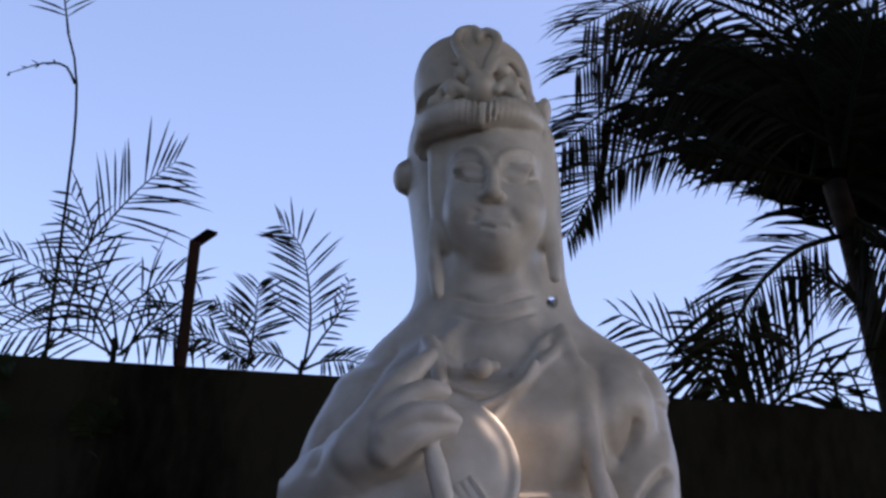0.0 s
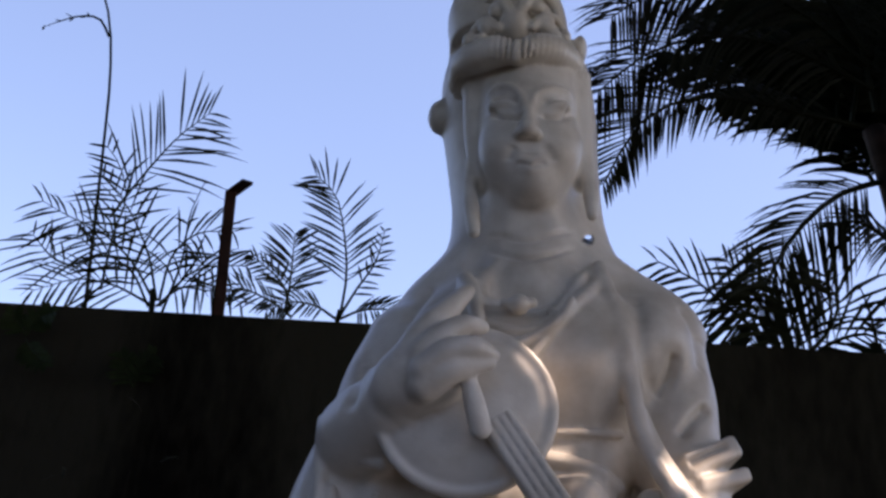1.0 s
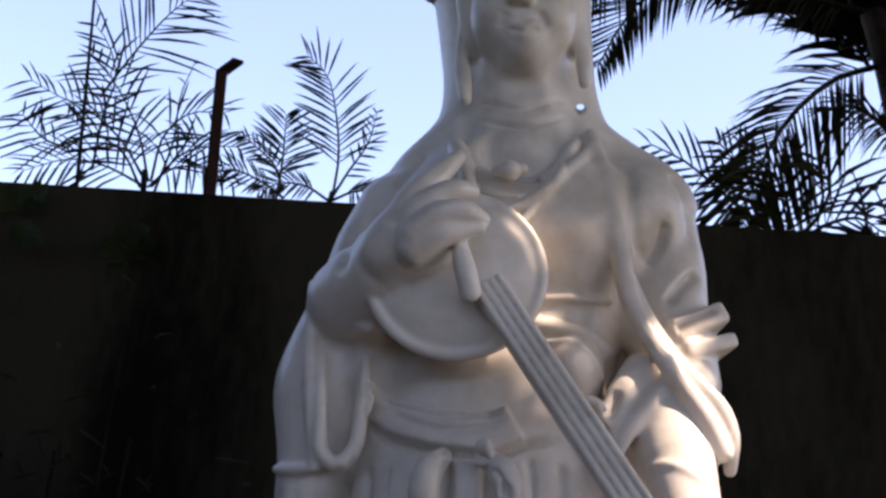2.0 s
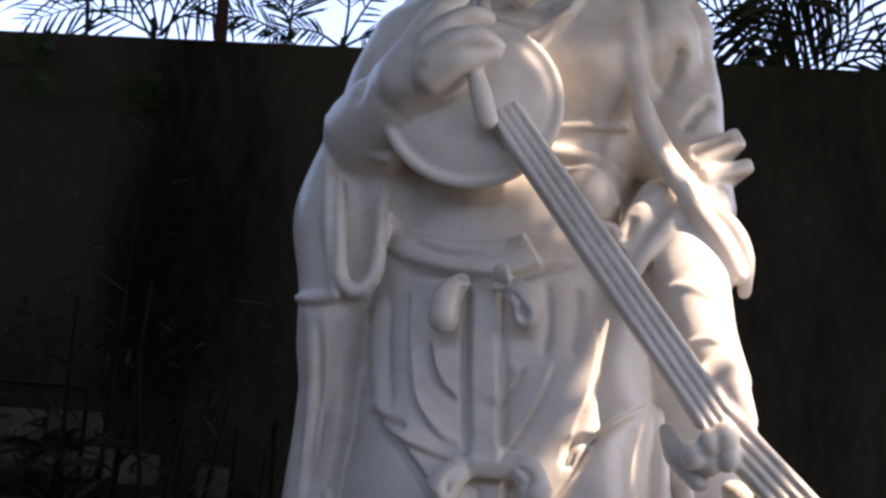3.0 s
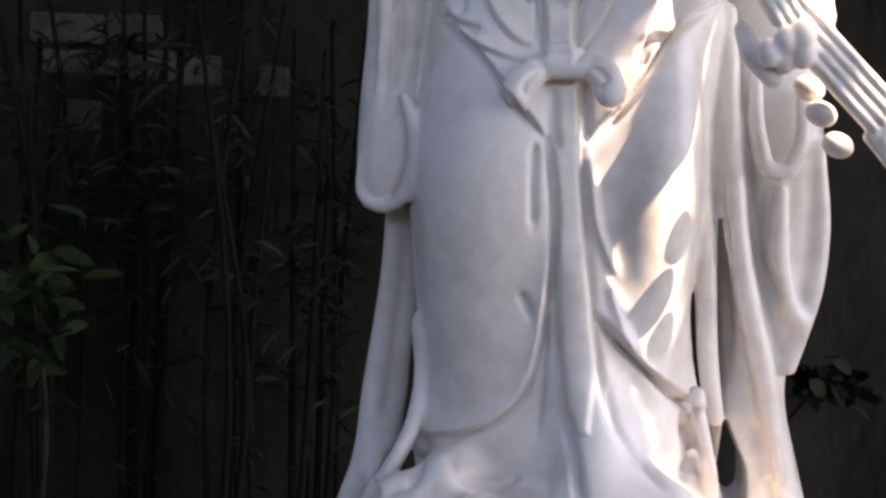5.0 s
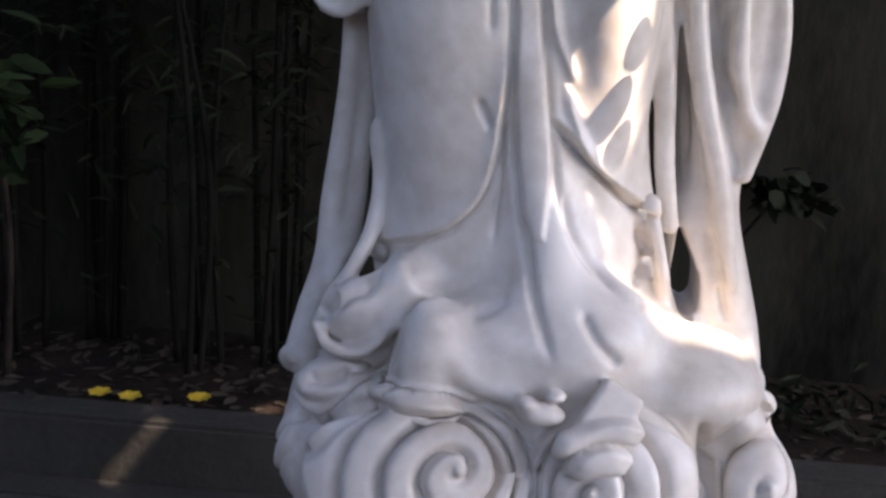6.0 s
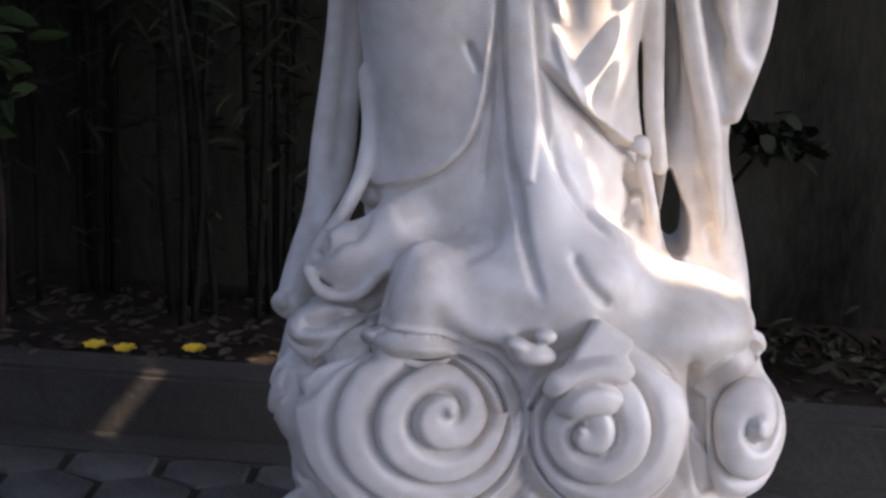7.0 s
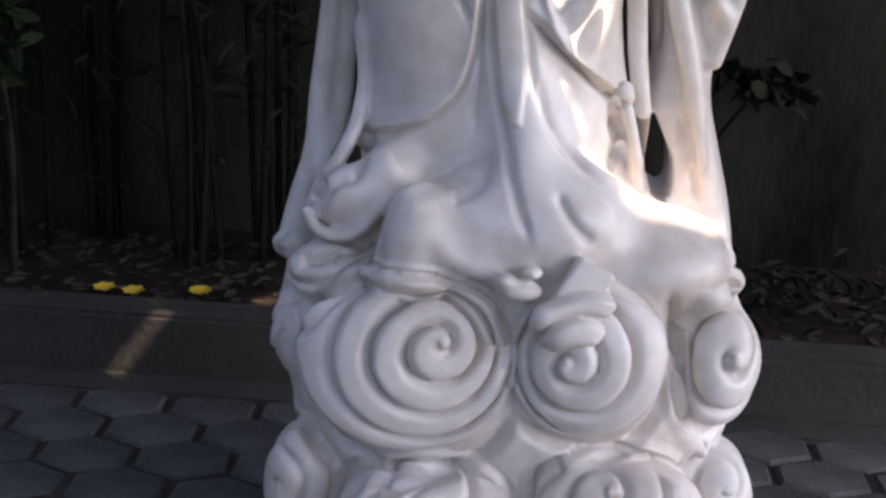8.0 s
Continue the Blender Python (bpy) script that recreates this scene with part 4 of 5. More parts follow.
rng = random.Random(5)
PITCH = 0.23
SQUAT = 0.68
hv, hf = hexagon(PITCH / math.sqrt(3) - 0.012, 0.04, 0.009)
hv = [(a, b * SQUAT, c) for a, b, c in hv]
paver_mesh = bpy.data.meshes.new("paver")
paver_mesh.from_pydata(hv, [], hf)
paver_mesh.materials.append(PAVER)
paver_mesh.validate()
HEX0 = (-0.796, 0.42)
rest_v, rest_f = [], []
for row in range(-38, 3):
    for col in range(-22, 30):
        x = HEX0[0] + PITCH * (col + 0.5 * (row % 2))
        y = HEX0[1] + PITCH * 0.866 * SQUAT * row
        if y > 0.70 or ((x - 0.06) / 0.36) ** 2 + (y / 0.34) ** 2 < 1 or abs(x) > 5:
            continue
        z, tilt, turn = rng.uniform(-0.006, 0.003), rng.uniform(-1.2, 1.2), rng.uniform(-3, 3)
        m = pose(x + rng.uniform(-0.004, 0.004), y + rng.uniform(-0.004, 0.004), z, tilt, rng.uniform(-1.2, 1.2), turn)
        if y > -0.6 and -1.7 < x < 1.9:
            ob = new("paver", paver_mesh)
            ob.parent = ground
            ob.matrix_basis = m
        else:
            k = len(rest_v)
            rest_v += [tuple(m @ Vector(v)) for v in hv]
            rest_f += [tuple(k + i for i in q) for q in hf]
far = tagged(mesh_object("paving", rest_v, rest_f, PAVER), "worn grey hexagonal concrete pavers", "paving", kind="stuff")


# ---- plants ----
def blade(v, f, base, out, length, width, droop, across):
    """A folded leaflet from base along out."""
    k = len(v)
    for i, (s, w) in enumerate(((0.0, 0.35), (0.35, 1.0), (0.75, 0.7), (1.0, 0.04))):
        p = base + out * (length * s) - Vector((0, 0, droop * length * s * s))
        v += [p - across * (0.5 * width * w), p + Vector((0, 0, -0.12 * width * w)), p + across * (0.5 * width * w)]
    for i in range(3):
        a = k + 3 * i
        f += [(a, a + 1, a + 4, a + 3), (a + 1, a + 2, a + 5, a + 4)]


def frond(parent, line, leaf, width=0.022, count=26, droop=0.25, lean=0.75, bare=0.18, mat=None, seed=0, thick=0.007, up=1.0, down=1.0):
    """A feathery palm leaf along a curved stalk."""
    r = random.Random(seed)
    p = [Vector(q) for q in smooth_line(line, count + 1)]
    v, f = rod(line, [thick, thick * 0.7, thick * 0.25], 5, 10)
    v, f = [Vector(q) for q in v], list(f)
    for i in range(1, count + 1):
        u = i / count
        if u < bare:
            continue
        t = (p[i] - p[i - 1]).normalized()
        side = t.cross(Vector((0.15, -1.0, 0.25))).normalized()
        if side.z < 0:
            side = -side
        size = leaf * (0.55 + 0.9 * math.sin(math.pi * min(1, 0.12 + 0.85 * u)) * 0.55) * (1.0 if u < 0.9 else 0.75)
        for s, scale in ((1, up), (-1, down)):
            if scale == 0 or r.random() < 0.04:
                continue
            k = lean + r.uniform(-0.08, 0.08) + 0.5 * u
            out = (t * k + side * s + Vector((0, r.uniform(-0.28, 0.28), 0))).normalized()
            blade(v, f, p[i] + t * r.uniform(-0.005, 0.005), out, size * scale * r.uniform(0.82, 1.1), width * r.uniform(0.8, 1.15), droop * r.uniform(0.6, 1.5), out.cross(Vector((0.3, -0.8, 0.4 * s))).normalized())
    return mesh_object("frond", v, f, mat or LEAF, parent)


def thing(name, label, category, at=(0, 0, 0), group=""):
    ob = new(name)
    ob.location = at
    return tagged(ob, label, category, group)


def stalk(name, parent, pts, radii, mat=BARK, sides=8):
    v, f = rod(pts, radii, sides, 5 * len(pts))
    return mesh_object(name, v, f, mat, parent, True)


# young palms behind the wall
palm_a = thing("young_palm", "slender young palm with feathery fronds behind the wall", "palm", group="young palms behind the wall")
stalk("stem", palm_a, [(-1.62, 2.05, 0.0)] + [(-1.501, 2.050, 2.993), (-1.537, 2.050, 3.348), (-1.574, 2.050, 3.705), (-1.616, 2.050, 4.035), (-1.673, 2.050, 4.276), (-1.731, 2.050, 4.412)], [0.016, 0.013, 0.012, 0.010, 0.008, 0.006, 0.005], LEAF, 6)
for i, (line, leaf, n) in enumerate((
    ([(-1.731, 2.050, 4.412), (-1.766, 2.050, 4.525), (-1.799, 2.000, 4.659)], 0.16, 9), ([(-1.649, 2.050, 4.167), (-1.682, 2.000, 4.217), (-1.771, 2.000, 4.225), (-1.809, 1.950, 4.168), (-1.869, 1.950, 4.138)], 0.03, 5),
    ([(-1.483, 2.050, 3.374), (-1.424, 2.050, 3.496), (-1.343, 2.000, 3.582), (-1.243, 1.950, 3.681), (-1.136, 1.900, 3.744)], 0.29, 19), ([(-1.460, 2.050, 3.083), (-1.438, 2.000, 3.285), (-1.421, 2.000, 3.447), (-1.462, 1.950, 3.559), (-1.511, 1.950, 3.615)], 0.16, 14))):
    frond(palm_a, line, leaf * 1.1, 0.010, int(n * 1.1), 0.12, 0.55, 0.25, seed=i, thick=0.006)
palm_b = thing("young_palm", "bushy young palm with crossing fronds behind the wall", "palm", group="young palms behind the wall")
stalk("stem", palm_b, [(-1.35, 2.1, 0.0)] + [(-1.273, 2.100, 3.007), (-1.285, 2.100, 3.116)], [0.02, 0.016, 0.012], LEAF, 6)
for i, (line, leaf, n) in enumerate((
    ([(-1.276, 2.100, 3.072), (-1.406, 2.100, 3.242), (-1.505, 2.000, 3.303), (-1.631, 2.000, 3.351), (-1.705, 1.950, 3.379)], 0.17, 20), ([(-1.266, 2.100, 3.073), (-1.338, 2.100, 3.270), (-1.411, 2.000, 3.401), (-1.520, 2.000, 3.511)], 0.17, 18),
    ([(-1.256, 2.100, 3.074), (-1.239, 2.100, 3.254), (-1.121, 2.000, 3.306), (-0.984, 1.950, 3.292)], 0.15, 18), ([(-1.251, 2.100, 3.052), (-1.181, 2.100, 3.167), (-1.056, 2.000, 3.177), (-0.921, 1.950, 3.164)], 0.14, 18),
    ([(-1.272, 2.100, 3.051), (-1.444, 2.100, 3.127), (-1.530, 2.000, 3.100), (-1.658, 1.950, 3.027)], 0.16, 18), ([(-1.262, 2.100, 3.052), (-1.160, 2.000, 3.083), (-1.010, 1.900, 3.051), (-0.899, 1.880, 2.998)], 0.12, 14),
    ([(-1.292, 2.100, 3.049), (-1.396, 2.100, 3.198), (-1.520, 2.000, 3.234), (-1.571, 2.000, 3.275)], 0.16, 16), ([(-1.237, 2.100, 3.031), (-1.198, 2.100, 3.256), (-1.203, 2.100, 3.418), (-1.170, 2.100, 3.563)], 0.05, 8), ([(-1.583, 2.100, 3.185), (-1.674, 2.100, 3.213), (-1.783, 2.100, 3.309)], 0.15, 10))):
    frond(palm_b, line, leaf * 1.35, 0.010, int(n * 0.85), 0.25, 0.6, 0.2, seed=20 + i, thick=0.006)
palm_c = thing("young_palm", "small young palm with upright fronds behind the wall", "palm", group="young palms behind the wall")
stalk("stem", palm_c, [(-0.62, 2.1, 0.0)] + [(-0.600, 2.100, 3.011), (-0.593, 2.100, 3.076)], [0.018, 0.014, 0.010], LEAF, 6)
for i, (line, leaf, n) in enumerate((
    ([(-0.590, 2.100, 3.055), (-0.585, 2.100, 3.208), (-0.606, 2.050, 3.365), (-0.652, 2.000, 3.498), (-0.709, 1.950, 3.533)], 0.19, 20), ([(-0.791, 2.100, 3.062), (-0.787, 2.100, 3.172), (-0.780, 2.050, 3.262), (-0.772, 2.000, 3.318)], 0.15, 15),
    ([(-0.771, 2.100, 3.064), (-0.806, 2.050, 3.150), (-0.864, 2.000, 3.190), (-0.909, 1.950, 3.208)], 0.08, 9), ([(-0.590, 2.100, 3.055), (-0.539, 2.100, 3.167), (-0.481, 2.050, 3.238), (-0.456, 2.050, 3.375)], 0.07, 9),
    ([(-0.588, 2.100, 3.044), (-0.492, 2.000, 3.043), (-0.407, 1.950, 3.030), (-0.320, 1.900, 2.985)], 0.10, 14), ([(-0.767, 2.100, 3.042), (-0.834, 2.000, 3.062), (-0.927, 1.950, 3.078), (-0.968, 1.900, 3.033)], 0.09, 14), ([(-0.605, 2.100, 3.043), (-0.672, 2.000, 3.052), (-0.742, 1.950, 3.038), (-0.803, 1.900, 2.982)], 0.09, 14))):
    frond(palm_c, line, leaf * 1.12, 0.010, int(n * 1.4), 0.15, 0.6, 0.22, seed=40 + i, thick=0.006)

# the large palm
big = thing("palm_tree", "tall palm tree with drooping feathery fronds in dark silhouette", "palm", group="palm trees")
stalk("trunk", big, [(1.95, 2.6, 0.0)] + [(1.642, 2.600, 3.149), (1.600, 2.600, 3.427), (1.555, 2.600, 3.721), (1.516, 2.600, 3.979), (1.466, 2.600, 4.221)], [0.085, 0.07, 0.062, 0.056, 0.05, 0.05])
for i, (line, leaf, n, up, down) in enumerate((
    ([(1.462, 2.600, 4.221), (1.131, 2.500, 4.224), (0.879, 2.400, 4.213), (0.679, 2.300, 4.150), (0.468, 2.200, 3.964), (0.331, 2.150, 3.665)], 0.34, 46, 1.25, 0.42), ([(1.462, 2.600, 4.419), (1.118, 2.500, 4.535), (0.812, 2.400, 4.521), (0.516, 2.300, 4.364), (0.298, 2.200, 4.096)], 0.30, 44, 1.0, 1.0),
    ([(1.457, 2.600, 4.535), (1.101, 2.500, 4.773), (0.790, 2.400, 4.771), (0.512, 2.300, 4.651), (0.343, 2.200, 4.453)], 0.30, 40, 1.0, 1.0), ([(1.460, 2.600, 4.594), (1.158, 2.500, 4.961), (0.891, 2.400, 5.024), (0.581, 2.300, 4.895), (0.359, 2.200, 4.684)], 0.32, 40, 1.0, 1.0),
    ([(1.493, 2.600, 3.977), (1.277, 2.500, 3.846), (1.135, 2.450, 3.698), (1.009, 2.400, 3.495), (0.924, 2.350, 3.281), (0.887, 2.300, 3.125)], 0.27, 40, 1.0, 1.0), 
    ([(1.503, 2.600, 4.307), (1.594, 2.600, 4.753), (1.666, 2.500, 5.087), (1.728, 2.500, 5.553)], 0.34, 40, 1.0, 1.0), ([(1.479, 2.600, 4.306), (1.420, 2.600, 4.742), (1.313, 2.500, 5.066), (1.204, 2.500, 5.522)], 0.34, 40, 1.0, 1.0),
     ([(1.559, 2.600, 3.621), (1.425, 2.500, 3.691), (1.325, 2.450, 3.710), (1.222, 2.400, 3.655)], 0.16, 18, 1.0, 1.0),
    ([(1.500, 2.600, 4.086), (1.600, 2.500, 3.933), (1.661, 2.400, 3.685), (1.625, 2.300, 3.401)], 0.28, 34, 1.0, 1.0), ([(1.538, 2.600, 3.954), (1.596, 2.500, 3.880), (1.699, 2.400, 3.862)], 0.22, 24, 1.0, 1.0))):
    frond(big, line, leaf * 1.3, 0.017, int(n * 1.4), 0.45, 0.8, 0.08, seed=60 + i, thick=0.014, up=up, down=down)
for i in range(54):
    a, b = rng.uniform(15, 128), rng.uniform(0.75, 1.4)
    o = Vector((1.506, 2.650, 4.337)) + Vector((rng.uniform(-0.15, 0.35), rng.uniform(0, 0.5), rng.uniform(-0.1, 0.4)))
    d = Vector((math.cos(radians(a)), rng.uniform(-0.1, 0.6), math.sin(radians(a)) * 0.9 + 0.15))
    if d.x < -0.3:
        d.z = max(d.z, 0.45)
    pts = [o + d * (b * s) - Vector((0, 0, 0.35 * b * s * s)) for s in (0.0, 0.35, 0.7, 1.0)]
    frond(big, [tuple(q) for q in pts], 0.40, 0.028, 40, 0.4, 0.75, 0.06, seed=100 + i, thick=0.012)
for i in range(22):
    a, b = rng.uniform(20, 150), rng.uniform(0.9, 1.5)
    o = Vector((2.35, 3.5, 5.1)) + Vector((rng.uniform(-0.2, 0.2), rng.uniform(-0.2, 0.3), rng.uniform(-0.3, 0.3)))
    d = Vector((math.cos(radians(a)), rng.uniform(-0.4, 0.4), math.sin(radians(a)) * 0.8 + 0.1))
    pts = [o + d * (b * s) - Vector((0, 0, 0.4 * b * s * s)) for s in (0.0, 0.35, 0.7, 1.0)]
    if i == 0:
        back = thing("palm_tree", "palm tree standing behind the tall silhouetted palm", "palm", group="palm trees")
        stalk("trunk", back, [(2.5, 3.5, 0.0), (2.45, 3.5, 2.5), (2.35, 3.5, 5.1)], [0.09, 0.07, 0.06])
    frond(back, [tuple(q) for q in pts], 0.42, 0.030, 36, 0.4, 0.75, 0.06, seed=180 + i, thick=0.012)
low = thing("palm_tree", "low palm with blade-like fronds rising over the wall", "palm", group="palm trees")
stalk("trunk", low, [(1.25, 2.2, 0.0)] + [(1.025, 2.200, 2.971), (1.028, 2.200, 3.056)], [0.05, 0.045, 0.04])
for i, (line, leaf, n) in enumerate((
    ([(1.027, 2.200, 3.024), (0.900, 2.150, 3.092), (0.774, 2.100, 3.171), (0.648, 2.050, 3.250), (0.523, 2.000, 3.285)], 0.20, 20), ([(1.027, 2.200, 3.024), (0.941, 2.150, 3.138), (0.855, 2.100, 3.242), (0.768, 2.050, 3.324)], 0.20, 18), ([(1.027, 2.200, 3.024), (1.021, 2.150, 3.143), (0.955, 2.100, 3.249), (0.867, 2.050, 3.287)], 0.24, 22),
    ([(1.037, 2.200, 3.024), (1.119, 2.150, 3.108), (1.152, 2.100, 3.197), (1.105, 2.050, 3.281)], 0.24, 20), ([(1.047, 2.200, 3.015), (1.158, 2.150, 3.089), (1.244, 2.100, 3.098), (1.323, 2.050, 3.023)], 0.20, 16), ([(1.302, 2.200, 2.991), (1.305, 2.200, 3.096), (1.287, 2.200, 3.225), (1.248, 2.150, 3.290)], 0.05, 6), ([(1.399, 2.200, 2.977), (1.397, 2.200, 3.082), (1.373, 2.200, 3.165), (1.339, 2.200, 3.250)], 0.06, 6))):
    frond(low, line, leaf * 1.3, 0.015, int(n * 0.72), 0.25, 0.7, 0.12, seed=140 + i, thick=0.010)

# iron post on the wall: an angle bar with a cranked tip
post = thing("iron_post", "rusty bent angle-iron fence post on the wall top", "post")
foot, bend, tip = (Vector(q) for q in [(-0.925, 1.680, 2.845), (-0.955, 1.680, 3.318), (-0.885, 1.610, 3.330)])
foot.z = WALL_TOP
bm = bmesh.new()
for a, b in ((foot, bend), (bend, tip)):
    t = (b - a).normalized()
    for w, q in ((Vector((1, 0, 0)), Vector((0, 1, 0))), (Vector((0, 1, 0)), Vector((1, 0, 0)))):
        n1 = (w - t * w.dot(t)).normalized()
        n2 = (q - t * q.dot(t)).normalized()
        c = [a, b + t * 0.004]
        vs = [bm.verts.new(p + n1 * i * 0.038 + n2 * j * 0.006) for p in c for i, j in ((0, 0), (1, 0), (1, 1), (0, 1))]
        for i in range(4):
            bm.faces.new((vs[i], vs[(i + 1) % 4], vs[4 + (i + 1) % 4], vs[4 + i]))
        bm.faces.new(vs[3::-1]), bm.faces.new(vs[4:])
bmesh.ops.recalc_face_normals(bm, faces=bm.faces)
part("bar", bm, RUST, post)


# shrubs and stems against the wall
def leafy(parent, centre, spread, count, size, seed, mat=SHRUB, name="leaves", slim=0.42):
    r = random.Random(seed)
    v, f = [], []
    for _ in range(count):
        o = Vector([r.gauss(0, 0.45) * s for s in spread]) + Vector(centre)
        d = Vector((r.uniform(-1, 1), r.uniform(-1, 0.6), r.uniform(-0.4, 0.9))).normalized()
        s = size * r.uniform(0.6, 1.3)
        blade(v, f, o, d, s, s * slim, r.uniform(0.1, 0.5), d.cross(Vector((r.uniform(-1, 1), r.uniform(-1, 1), r.uniform(-1, 1)))).normalized())
    ob = mesh_object(name, v, f, mat, parent)
    return tagged(ob, kind="stuff")


for n, (x, y, h, w) in enumerate(((-1.30, 1.30, 1.9, 0.35), (-1.05, 1.38, 2.2, 0.30), (-0.80, 1.32, 1.7, 0.28), (-0.55, 1.40, 1.6, 0.2), (-1.60, 1.25, 1.6, 0.4))):
    bush = thing("wall_shrub", "thin-stemmed shrub against the wall, coloured dark for shade", "shrub", (0, 0, 0), "shrubs along the wall")
    r = random.Random(300 + n)
    tips = []
    for i in range(6):
        px, py = x + r.uniform(-w, w) * 0.4, min(1.55, y + r.uniform(-0.1, 0.1))
        top = Vector((px + r.uniform(-w, w) * 0.5, min(1.56, py + r.uniform(-0.15, 0.1)), h * r.uniform(0.7, 1.05)))
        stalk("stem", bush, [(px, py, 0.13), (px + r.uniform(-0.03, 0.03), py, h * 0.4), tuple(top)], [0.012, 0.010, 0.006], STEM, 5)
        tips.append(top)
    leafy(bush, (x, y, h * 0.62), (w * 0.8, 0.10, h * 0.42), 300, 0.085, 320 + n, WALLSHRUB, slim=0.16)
broad = thing("broadleaf_plant", "green broad-leaved plant growing in the planting bed", "plant")
c = (-1.242, 1.100, 0.910)
stalk("stem", broad, [(c[0], 1.12, 0.14), (c[0] + 0.02, 1.12, c[2] - 0.3), (c[0] - 0.01, 1.1, c[2])], [0.012, 0.010, 0.006], BARK, 6)
leafy(broad, (c[0] - 0.02, 1.1, c[2] - 0.02), (0.16, 0.10, 0.20), 46, 0.11, 341)
fern = thing("wall_fern", "small fern hanging from the top of the wall", "fern")
for i, (line, leaf) in enumerate((([(-1.461, 1.550, 2.715), (-1.429, 1.530, 2.765), (-1.368, 1.500, 2.783)], 0.06), ([(-1.461, 1.550, 2.715), (-1.489, 1.530, 2.752), (-1.508, 1.500, 2.768)], 0.06), ([(-1.459, 1.550, 2.706), (-1.399, 1.500, 2.644), (-1.348, 1.480, 2.604)], 0.06), ([(-1.102, 1.580, 2.581), (-1.070, 1.550, 2.645), (-1.035, 1.530, 2.677)], 0.07), ([(-1.102, 1.580, 2.581), (-1.131, 1.550, 2.642), (-1.140, 1.530, 2.671)], 0.06))):
    frond(fern, line, leaf, 0.014, 12, 0.2, 0.5, 0.1, SHRUB, 350 + i, 0.003)
right_bush = thing("wall_shrub", "low shrub with drooping leaves in the planting bed, darkened for shade", "shrub", (0, 0, 0), "shrubs along the wall")
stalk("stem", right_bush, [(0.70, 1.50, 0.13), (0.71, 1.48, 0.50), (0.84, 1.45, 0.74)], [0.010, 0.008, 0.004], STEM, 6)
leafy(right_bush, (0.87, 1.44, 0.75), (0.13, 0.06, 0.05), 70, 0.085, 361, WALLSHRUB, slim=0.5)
low_weeds = thing("weeds", "low weeds growing in the planting bed, darkened for shade", "weeds")
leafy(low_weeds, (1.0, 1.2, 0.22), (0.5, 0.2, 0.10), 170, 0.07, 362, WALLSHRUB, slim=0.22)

# bare blocks where the render has fallen off the wall
for a, b in zip([(-1.488, 1.600, 1.664), (-1.252, 1.600, 1.669), (-1.449, 1.600, 1.558), (-1.205, 1.600, 1.568), (-1.032, 1.600, 1.560), (-1.391, 1.600, 1.412), (-0.791, 1.600, 1.537)], [(-1.261, 1.600, 1.578), (-1.085, 1.600, 1.591), (-1.214, 1.600, 1.489), (-1.042, 1.600, 1.480), (-0.907, 1.600, 1.471), (-1.265, 1.600, 1.323), (-0.702, 1.600, 1.450)]):
    part("block", box_data(a[0], b[0], 1.588, 1.605, b[2], a[2], 0.006), BARE, wall)
a, b = [(-1.420, 1.600, 1.739), (-1.160, 1.600, 1.741)]
part("ledge", box_data(a[0], b[0], 1.578, 1.605, b[2], a[2], 0.002), BARE, wall)

# flowers and fallen leaves on the bed
for c, n in (((-0.676, 1.020, 0.182), 9), ((-0.937, 1.000, 0.163), 6), ((-0.853, 0.990, 0.155), 6)):
    flower = thing("flower", "fallen yellow blossom lying on the planting bed", "flower", (c[0], c[1], 0.165), "yellow blossoms")
    for i in range(n):
        v, f = [], []
        a = 2 * math.pi * i / n
        d = Vector((math.cos(a), math.sin(a), 0.9)).normalized()
        blade(v, f, Vector((0, 0, 0)), d, 0.045, 0.030, 0.4, Vector((-math.sin(a), math.cos(a), 0)))
        mesh_object("petal", v, f, PETAL, flower)
v, f = [], []
for i in range(900):
    x, y = rng.uniform(-2.5, 2.5), rng.uniform(0.95, 1.5)
    a = rng.uniform(0, 6.28)
    d = Vector((math.cos(a), math.sin(a), rng.uniform(-0.1, 0.3))).normalized()
    blade(v, f, Vector((x, y, 0.155 if y > 0.99 else 0.17)), d, rng.uniform(0.03, 0.07), rng.uniform(0.012, 0.03), 0.1, Vector((-math.sin(a), math.cos(a), rng.uniform(-0.3, 0.3))).normalized())
tagged(mesh_object("leaf_litter", v, f, LITTER), "brown fallen leaves scattered on the planting bed", "leaves", kind="stuff")

# the shade tree that roofs the garden
shade = thing("shade_tree", "broad shade tree spreading over the garden", "tree", (0, 0, 0))
stalk("trunk", shade, [(-3.4, -3.2, -0.05), (-3.3, -3.1, 1.5), (-3.0, -2.8, 3.0), (-2.4, -2.4, 4.3)], [0.22, 0.18, 0.15, 0.11])
for q in ((-0.6, -0.6, 4.7), (1.0, -1.6, 4.8), (-2.5, 0.3, 4.7), (3.4, -1.5, 5.0), (-4.5, -1.0, 4.8), (3.2, 0.8, 5.2)):
    stalk("limb", shade, [(-2.4, -2.4, 4.3), ((q[0] - 2.4) / 2, (q[1] - 2.4) / 2, 4.7), q], [0.09, 0.06, 0.02], BARK, 6)
r = random.Random(77)
v, f = [], []
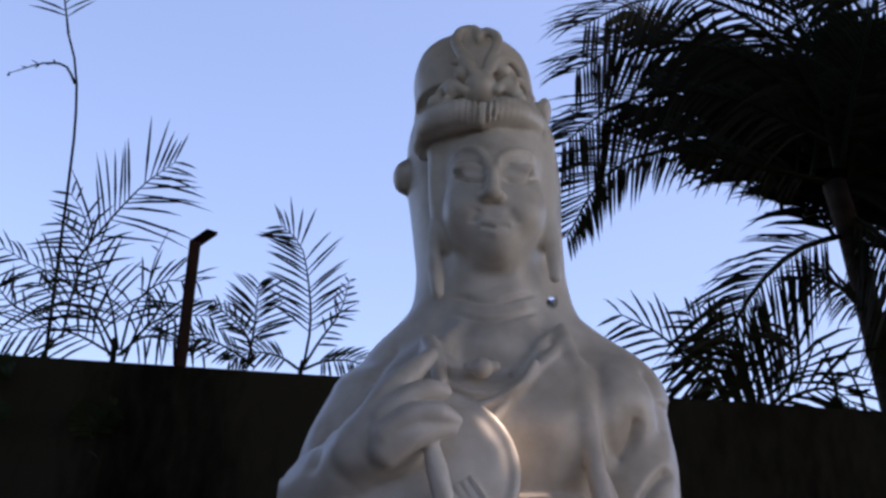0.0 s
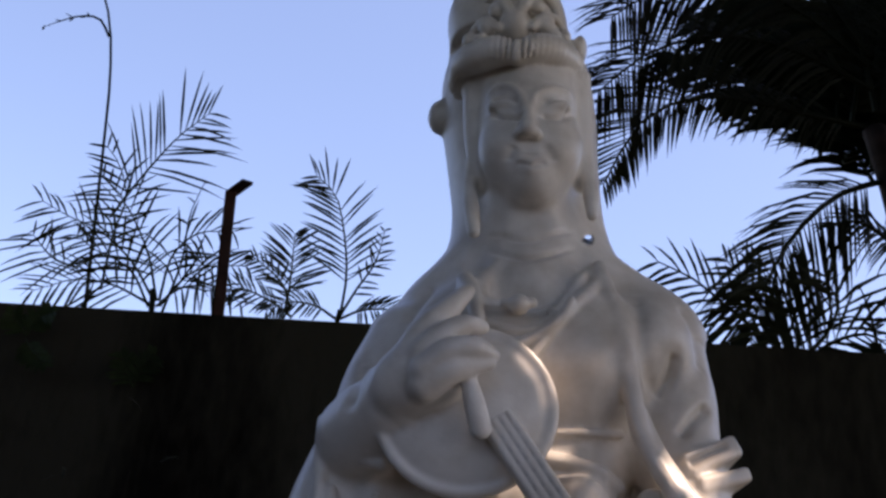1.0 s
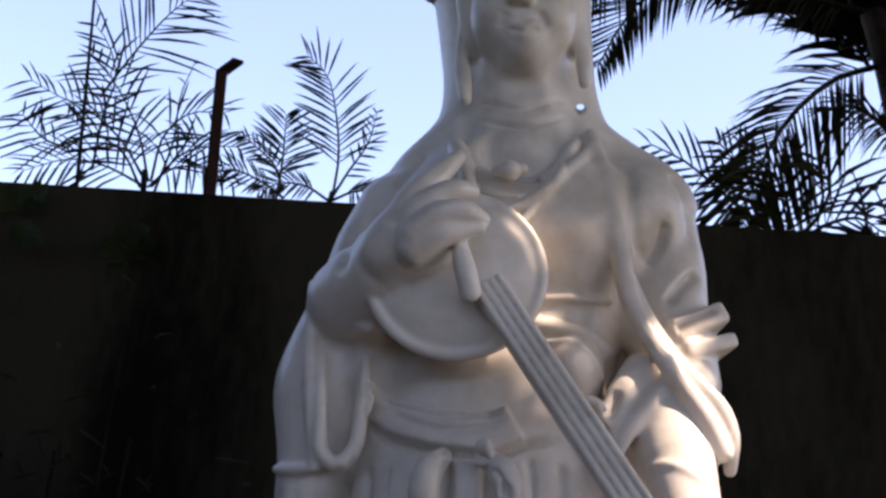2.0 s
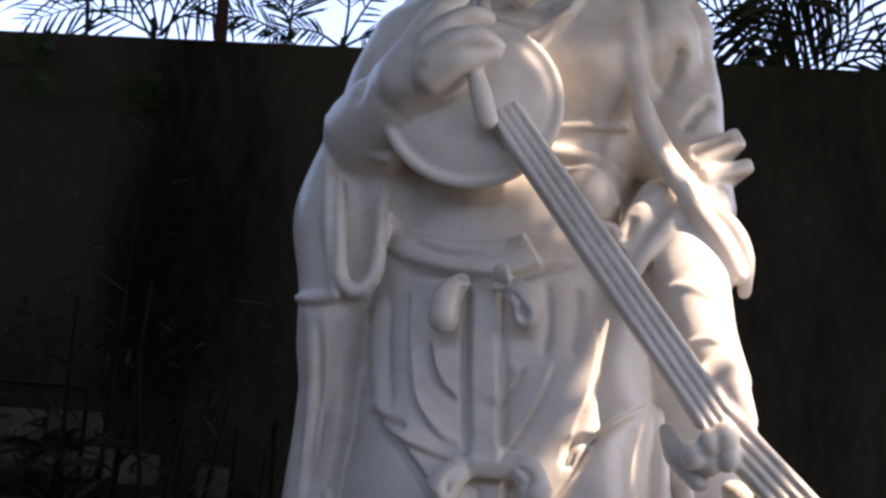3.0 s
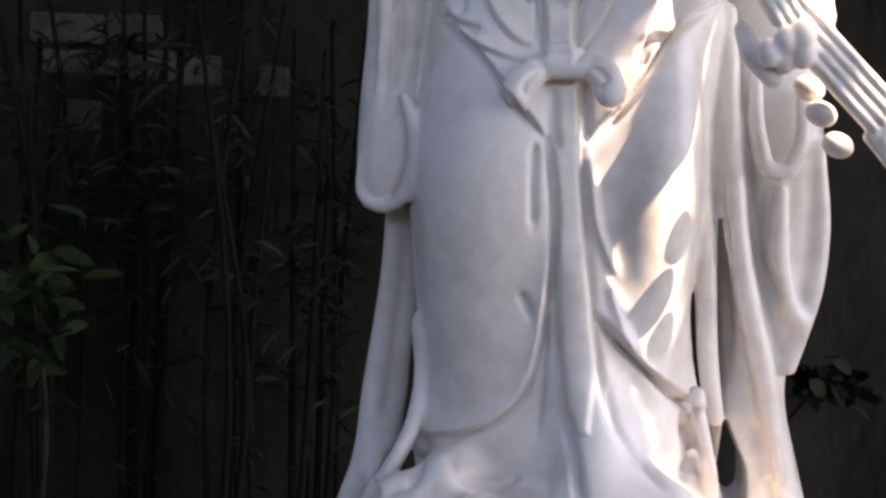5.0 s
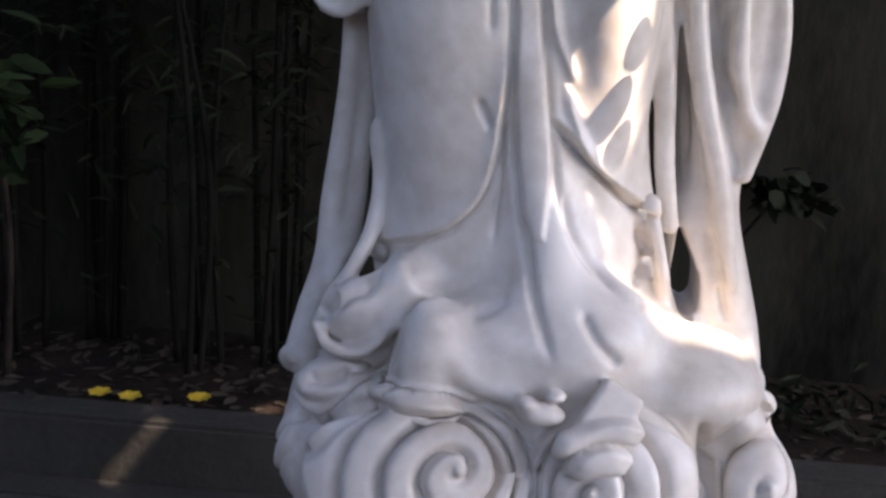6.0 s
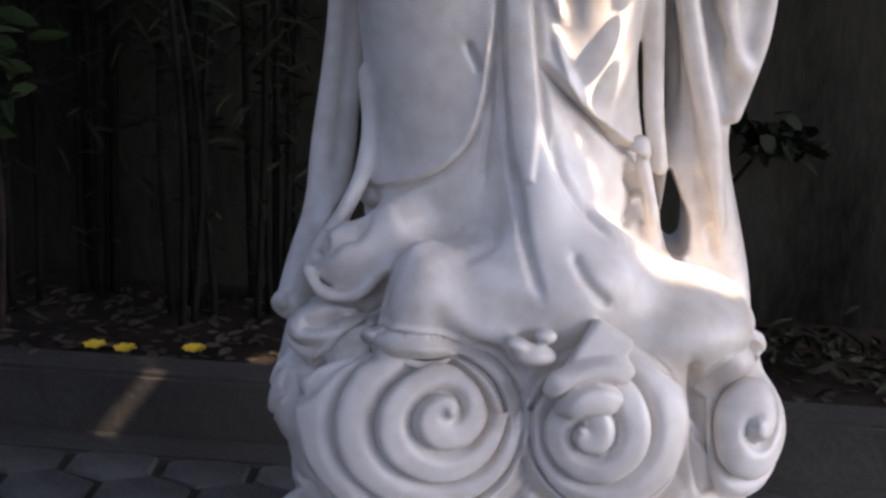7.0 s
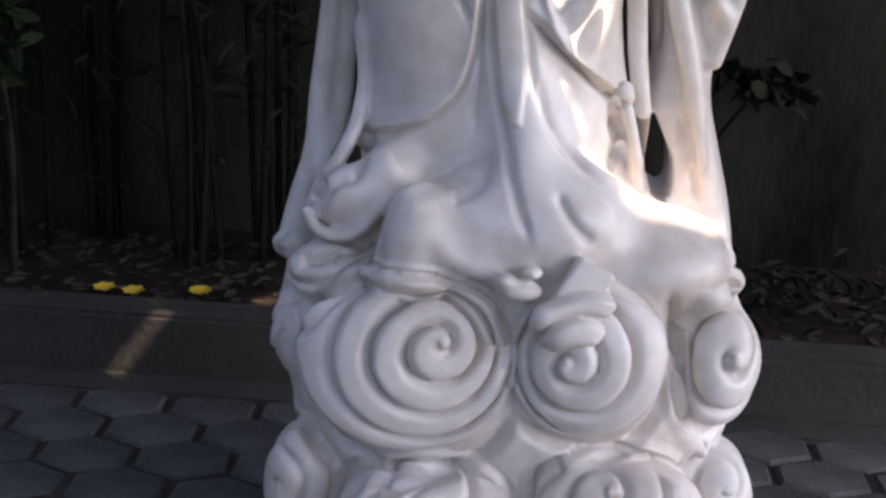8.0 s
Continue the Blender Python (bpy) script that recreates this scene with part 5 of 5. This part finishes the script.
# the chain of openings in the crown, by their centre and half width at 4 m
# Placed so the sun lands on chosen parts of the statue and bed.
GAP = [(1.44, -0.79, 0.05), (1.52, -0.77, 0.05), (1.68, -0.80, 0.045), (1.73, -0.80, 0.04), (1.78, -0.76, 0.05), (1.86, -0.83, 0.08), (1.94, -0.91, 0.10), (2.03, -0.99, 0.08), (2.08, -1.07, 0.06), (2.30, -1.12, 0.05), (1.87, -0.92, 0.06),
       (1.96, -0.99, 0.06), (2.06, -1.035, 0.065), (2.16, -1.08, 0.065), (2.26, -1.125, 0.055), (2.20, -1.07, 0.06), (2.29, -1.10, 0.05), (2.46, -1.18, 0.075), (2.57, -1.15, 0.085), (2.65, -1.10, 0.07), (1.13, -0.68, -0.012), (1.92, -0.37, 0.065), (1.83, -0.24, 0.05), (2.13, -0.16, 0.055)]
made = 0
while made < 56000:
    x, y, z = r.uniform(-7.0, 7.0), r.uniform(-7.5, 1.75), 4.25 + abs(r.gauss(0, 0.30))
    if made > 15000:
        x, y = r.uniform(-1.6, 4.6), r.uniform(-3.4, 1.75)
    if made > 46000:
        x, y = (r.uniform(-1.6, 1.6), r.uniform(0.2, 1.75)) if made < 52500 else (r.uniform(1.7, 2.9), r.uniform(-1.9, -0.9))
    if y > 0.9:
        z += 0.5
    d = Vector((r.uniform(-1, 1), r.uniform(-1, 1), r.uniform(-0.5, 0.2))).normalized()
    s = r.uniform(0.13, 0.22)
    mid = Vector((x, y, z)) + d * (0.5 * s)
    k = (mid.z - 4.0) / SUN_TO.z
    gx0, gy0 = mid.x - SUN_TO.x * k, mid.y - SUN_TO.y * k
    wob = 0.035 * noise.noise(Vector((3 * x, 3 * y, 3 * z)))
    if any(math.hypot(gx0 - a, gy0 - b) < c + 0.04 + wob for a, b, c in GAP):
        continue
    blade(v, f, Vector((x, y, z)), d, s, s * 0.55, 0.2, d.cross(Vector((r.uniform(-0.4, 0.4), r.uniform(-0.4, 0.4), 1))).normalized())
    made += 1
# Extra unseen leaves added to keep skylight off the right of the wall.
for i in range(7000):
    x, y, z = r.uniform(1.3, 5.5), r.uniform(0.35, 1.9), 4.75 + abs(r.gauss(0, 0.25))
    d = Vector((r.uniform(-1, 1), r.uniform(-1, 1), r.uniform(-0.5, 0.2))).normalized()
    s = r.uniform(0.14, 0.22)
    blade(v, f, Vector((x, y, z)), d, s, s * 0.55, 0.2, d.cross(Vector((r.uniform(-0.4, 0.4), r.uniform(-0.4, 0.4), 1))).normalized())
tagged(mesh_object("crown", v, f, SHRUB, shade), kind="stuff")

# an unseen taller tree, added beside the palms to keep the sun off them
tall = thing("shade_tree", "unseen leafy tree added beside the palms to shade them", "tree", (0, 0, 0))
stalk("trunk", tall, [(4.9, 3.2, -0.05), (4.85, 3.1, 2.5), (4.6, 2.9, 4.8), (4.1, 2.5, 6.5)], [0.2, 0.16, 0.13, 0.09])
for q in ((2.4, 1.4, 6.8), (3.2, 3.0, 6.9), (3.6, 0.8, 6.9), (5.2, 2.0, 7.0)):
    stalk("limb", tall, [(4.1, 2.5, 6.5), ((q[0] + 4.1) / 2, (q[1] + 2.5) / 2, 6.8), q], [0.07, 0.05, 0.02], BARK, 6)
v, f = [], []
for i in range(9000):
    x, y, z = r.uniform(1.9, 5.6), r.uniform(0.5, 3.9), 6.6 + abs(r.gauss(0, 0.25))
    d = Vector((r.uniform(-1, 1), r.uniform(-1, 1), r.uniform(-0.5, 0.2))).normalized()
    s = r.uniform(0.16, 0.26)
    blade(v, f, Vector((x, y, z)), d, s, s * 0.55, 0.2, d.cross(Vector((r.uniform(-0.4, 0.4), r.uniform(-0.4, 0.4), 1))).normalized())
tagged(mesh_object("crown", v, f, SHRUB, tall), kind="stuff")

# Unseen walls added to cut the light from behind and from the left.
tagged(part("light_block_south", box_data(-9, 9, -7.2, -7.0, -0.1, 3.2, 0.01), CONCRETE), "unseen plain grey wall added to block light from the south", "wall", kind="structure")
tagged(part("light_block_west", box_data(-5.2, -5.0, -7.0, 1.6, -0.1, 3.6, 0.01), CONCRETE), "unseen plain grey wall added to block light from the west", "wall", kind="structure")
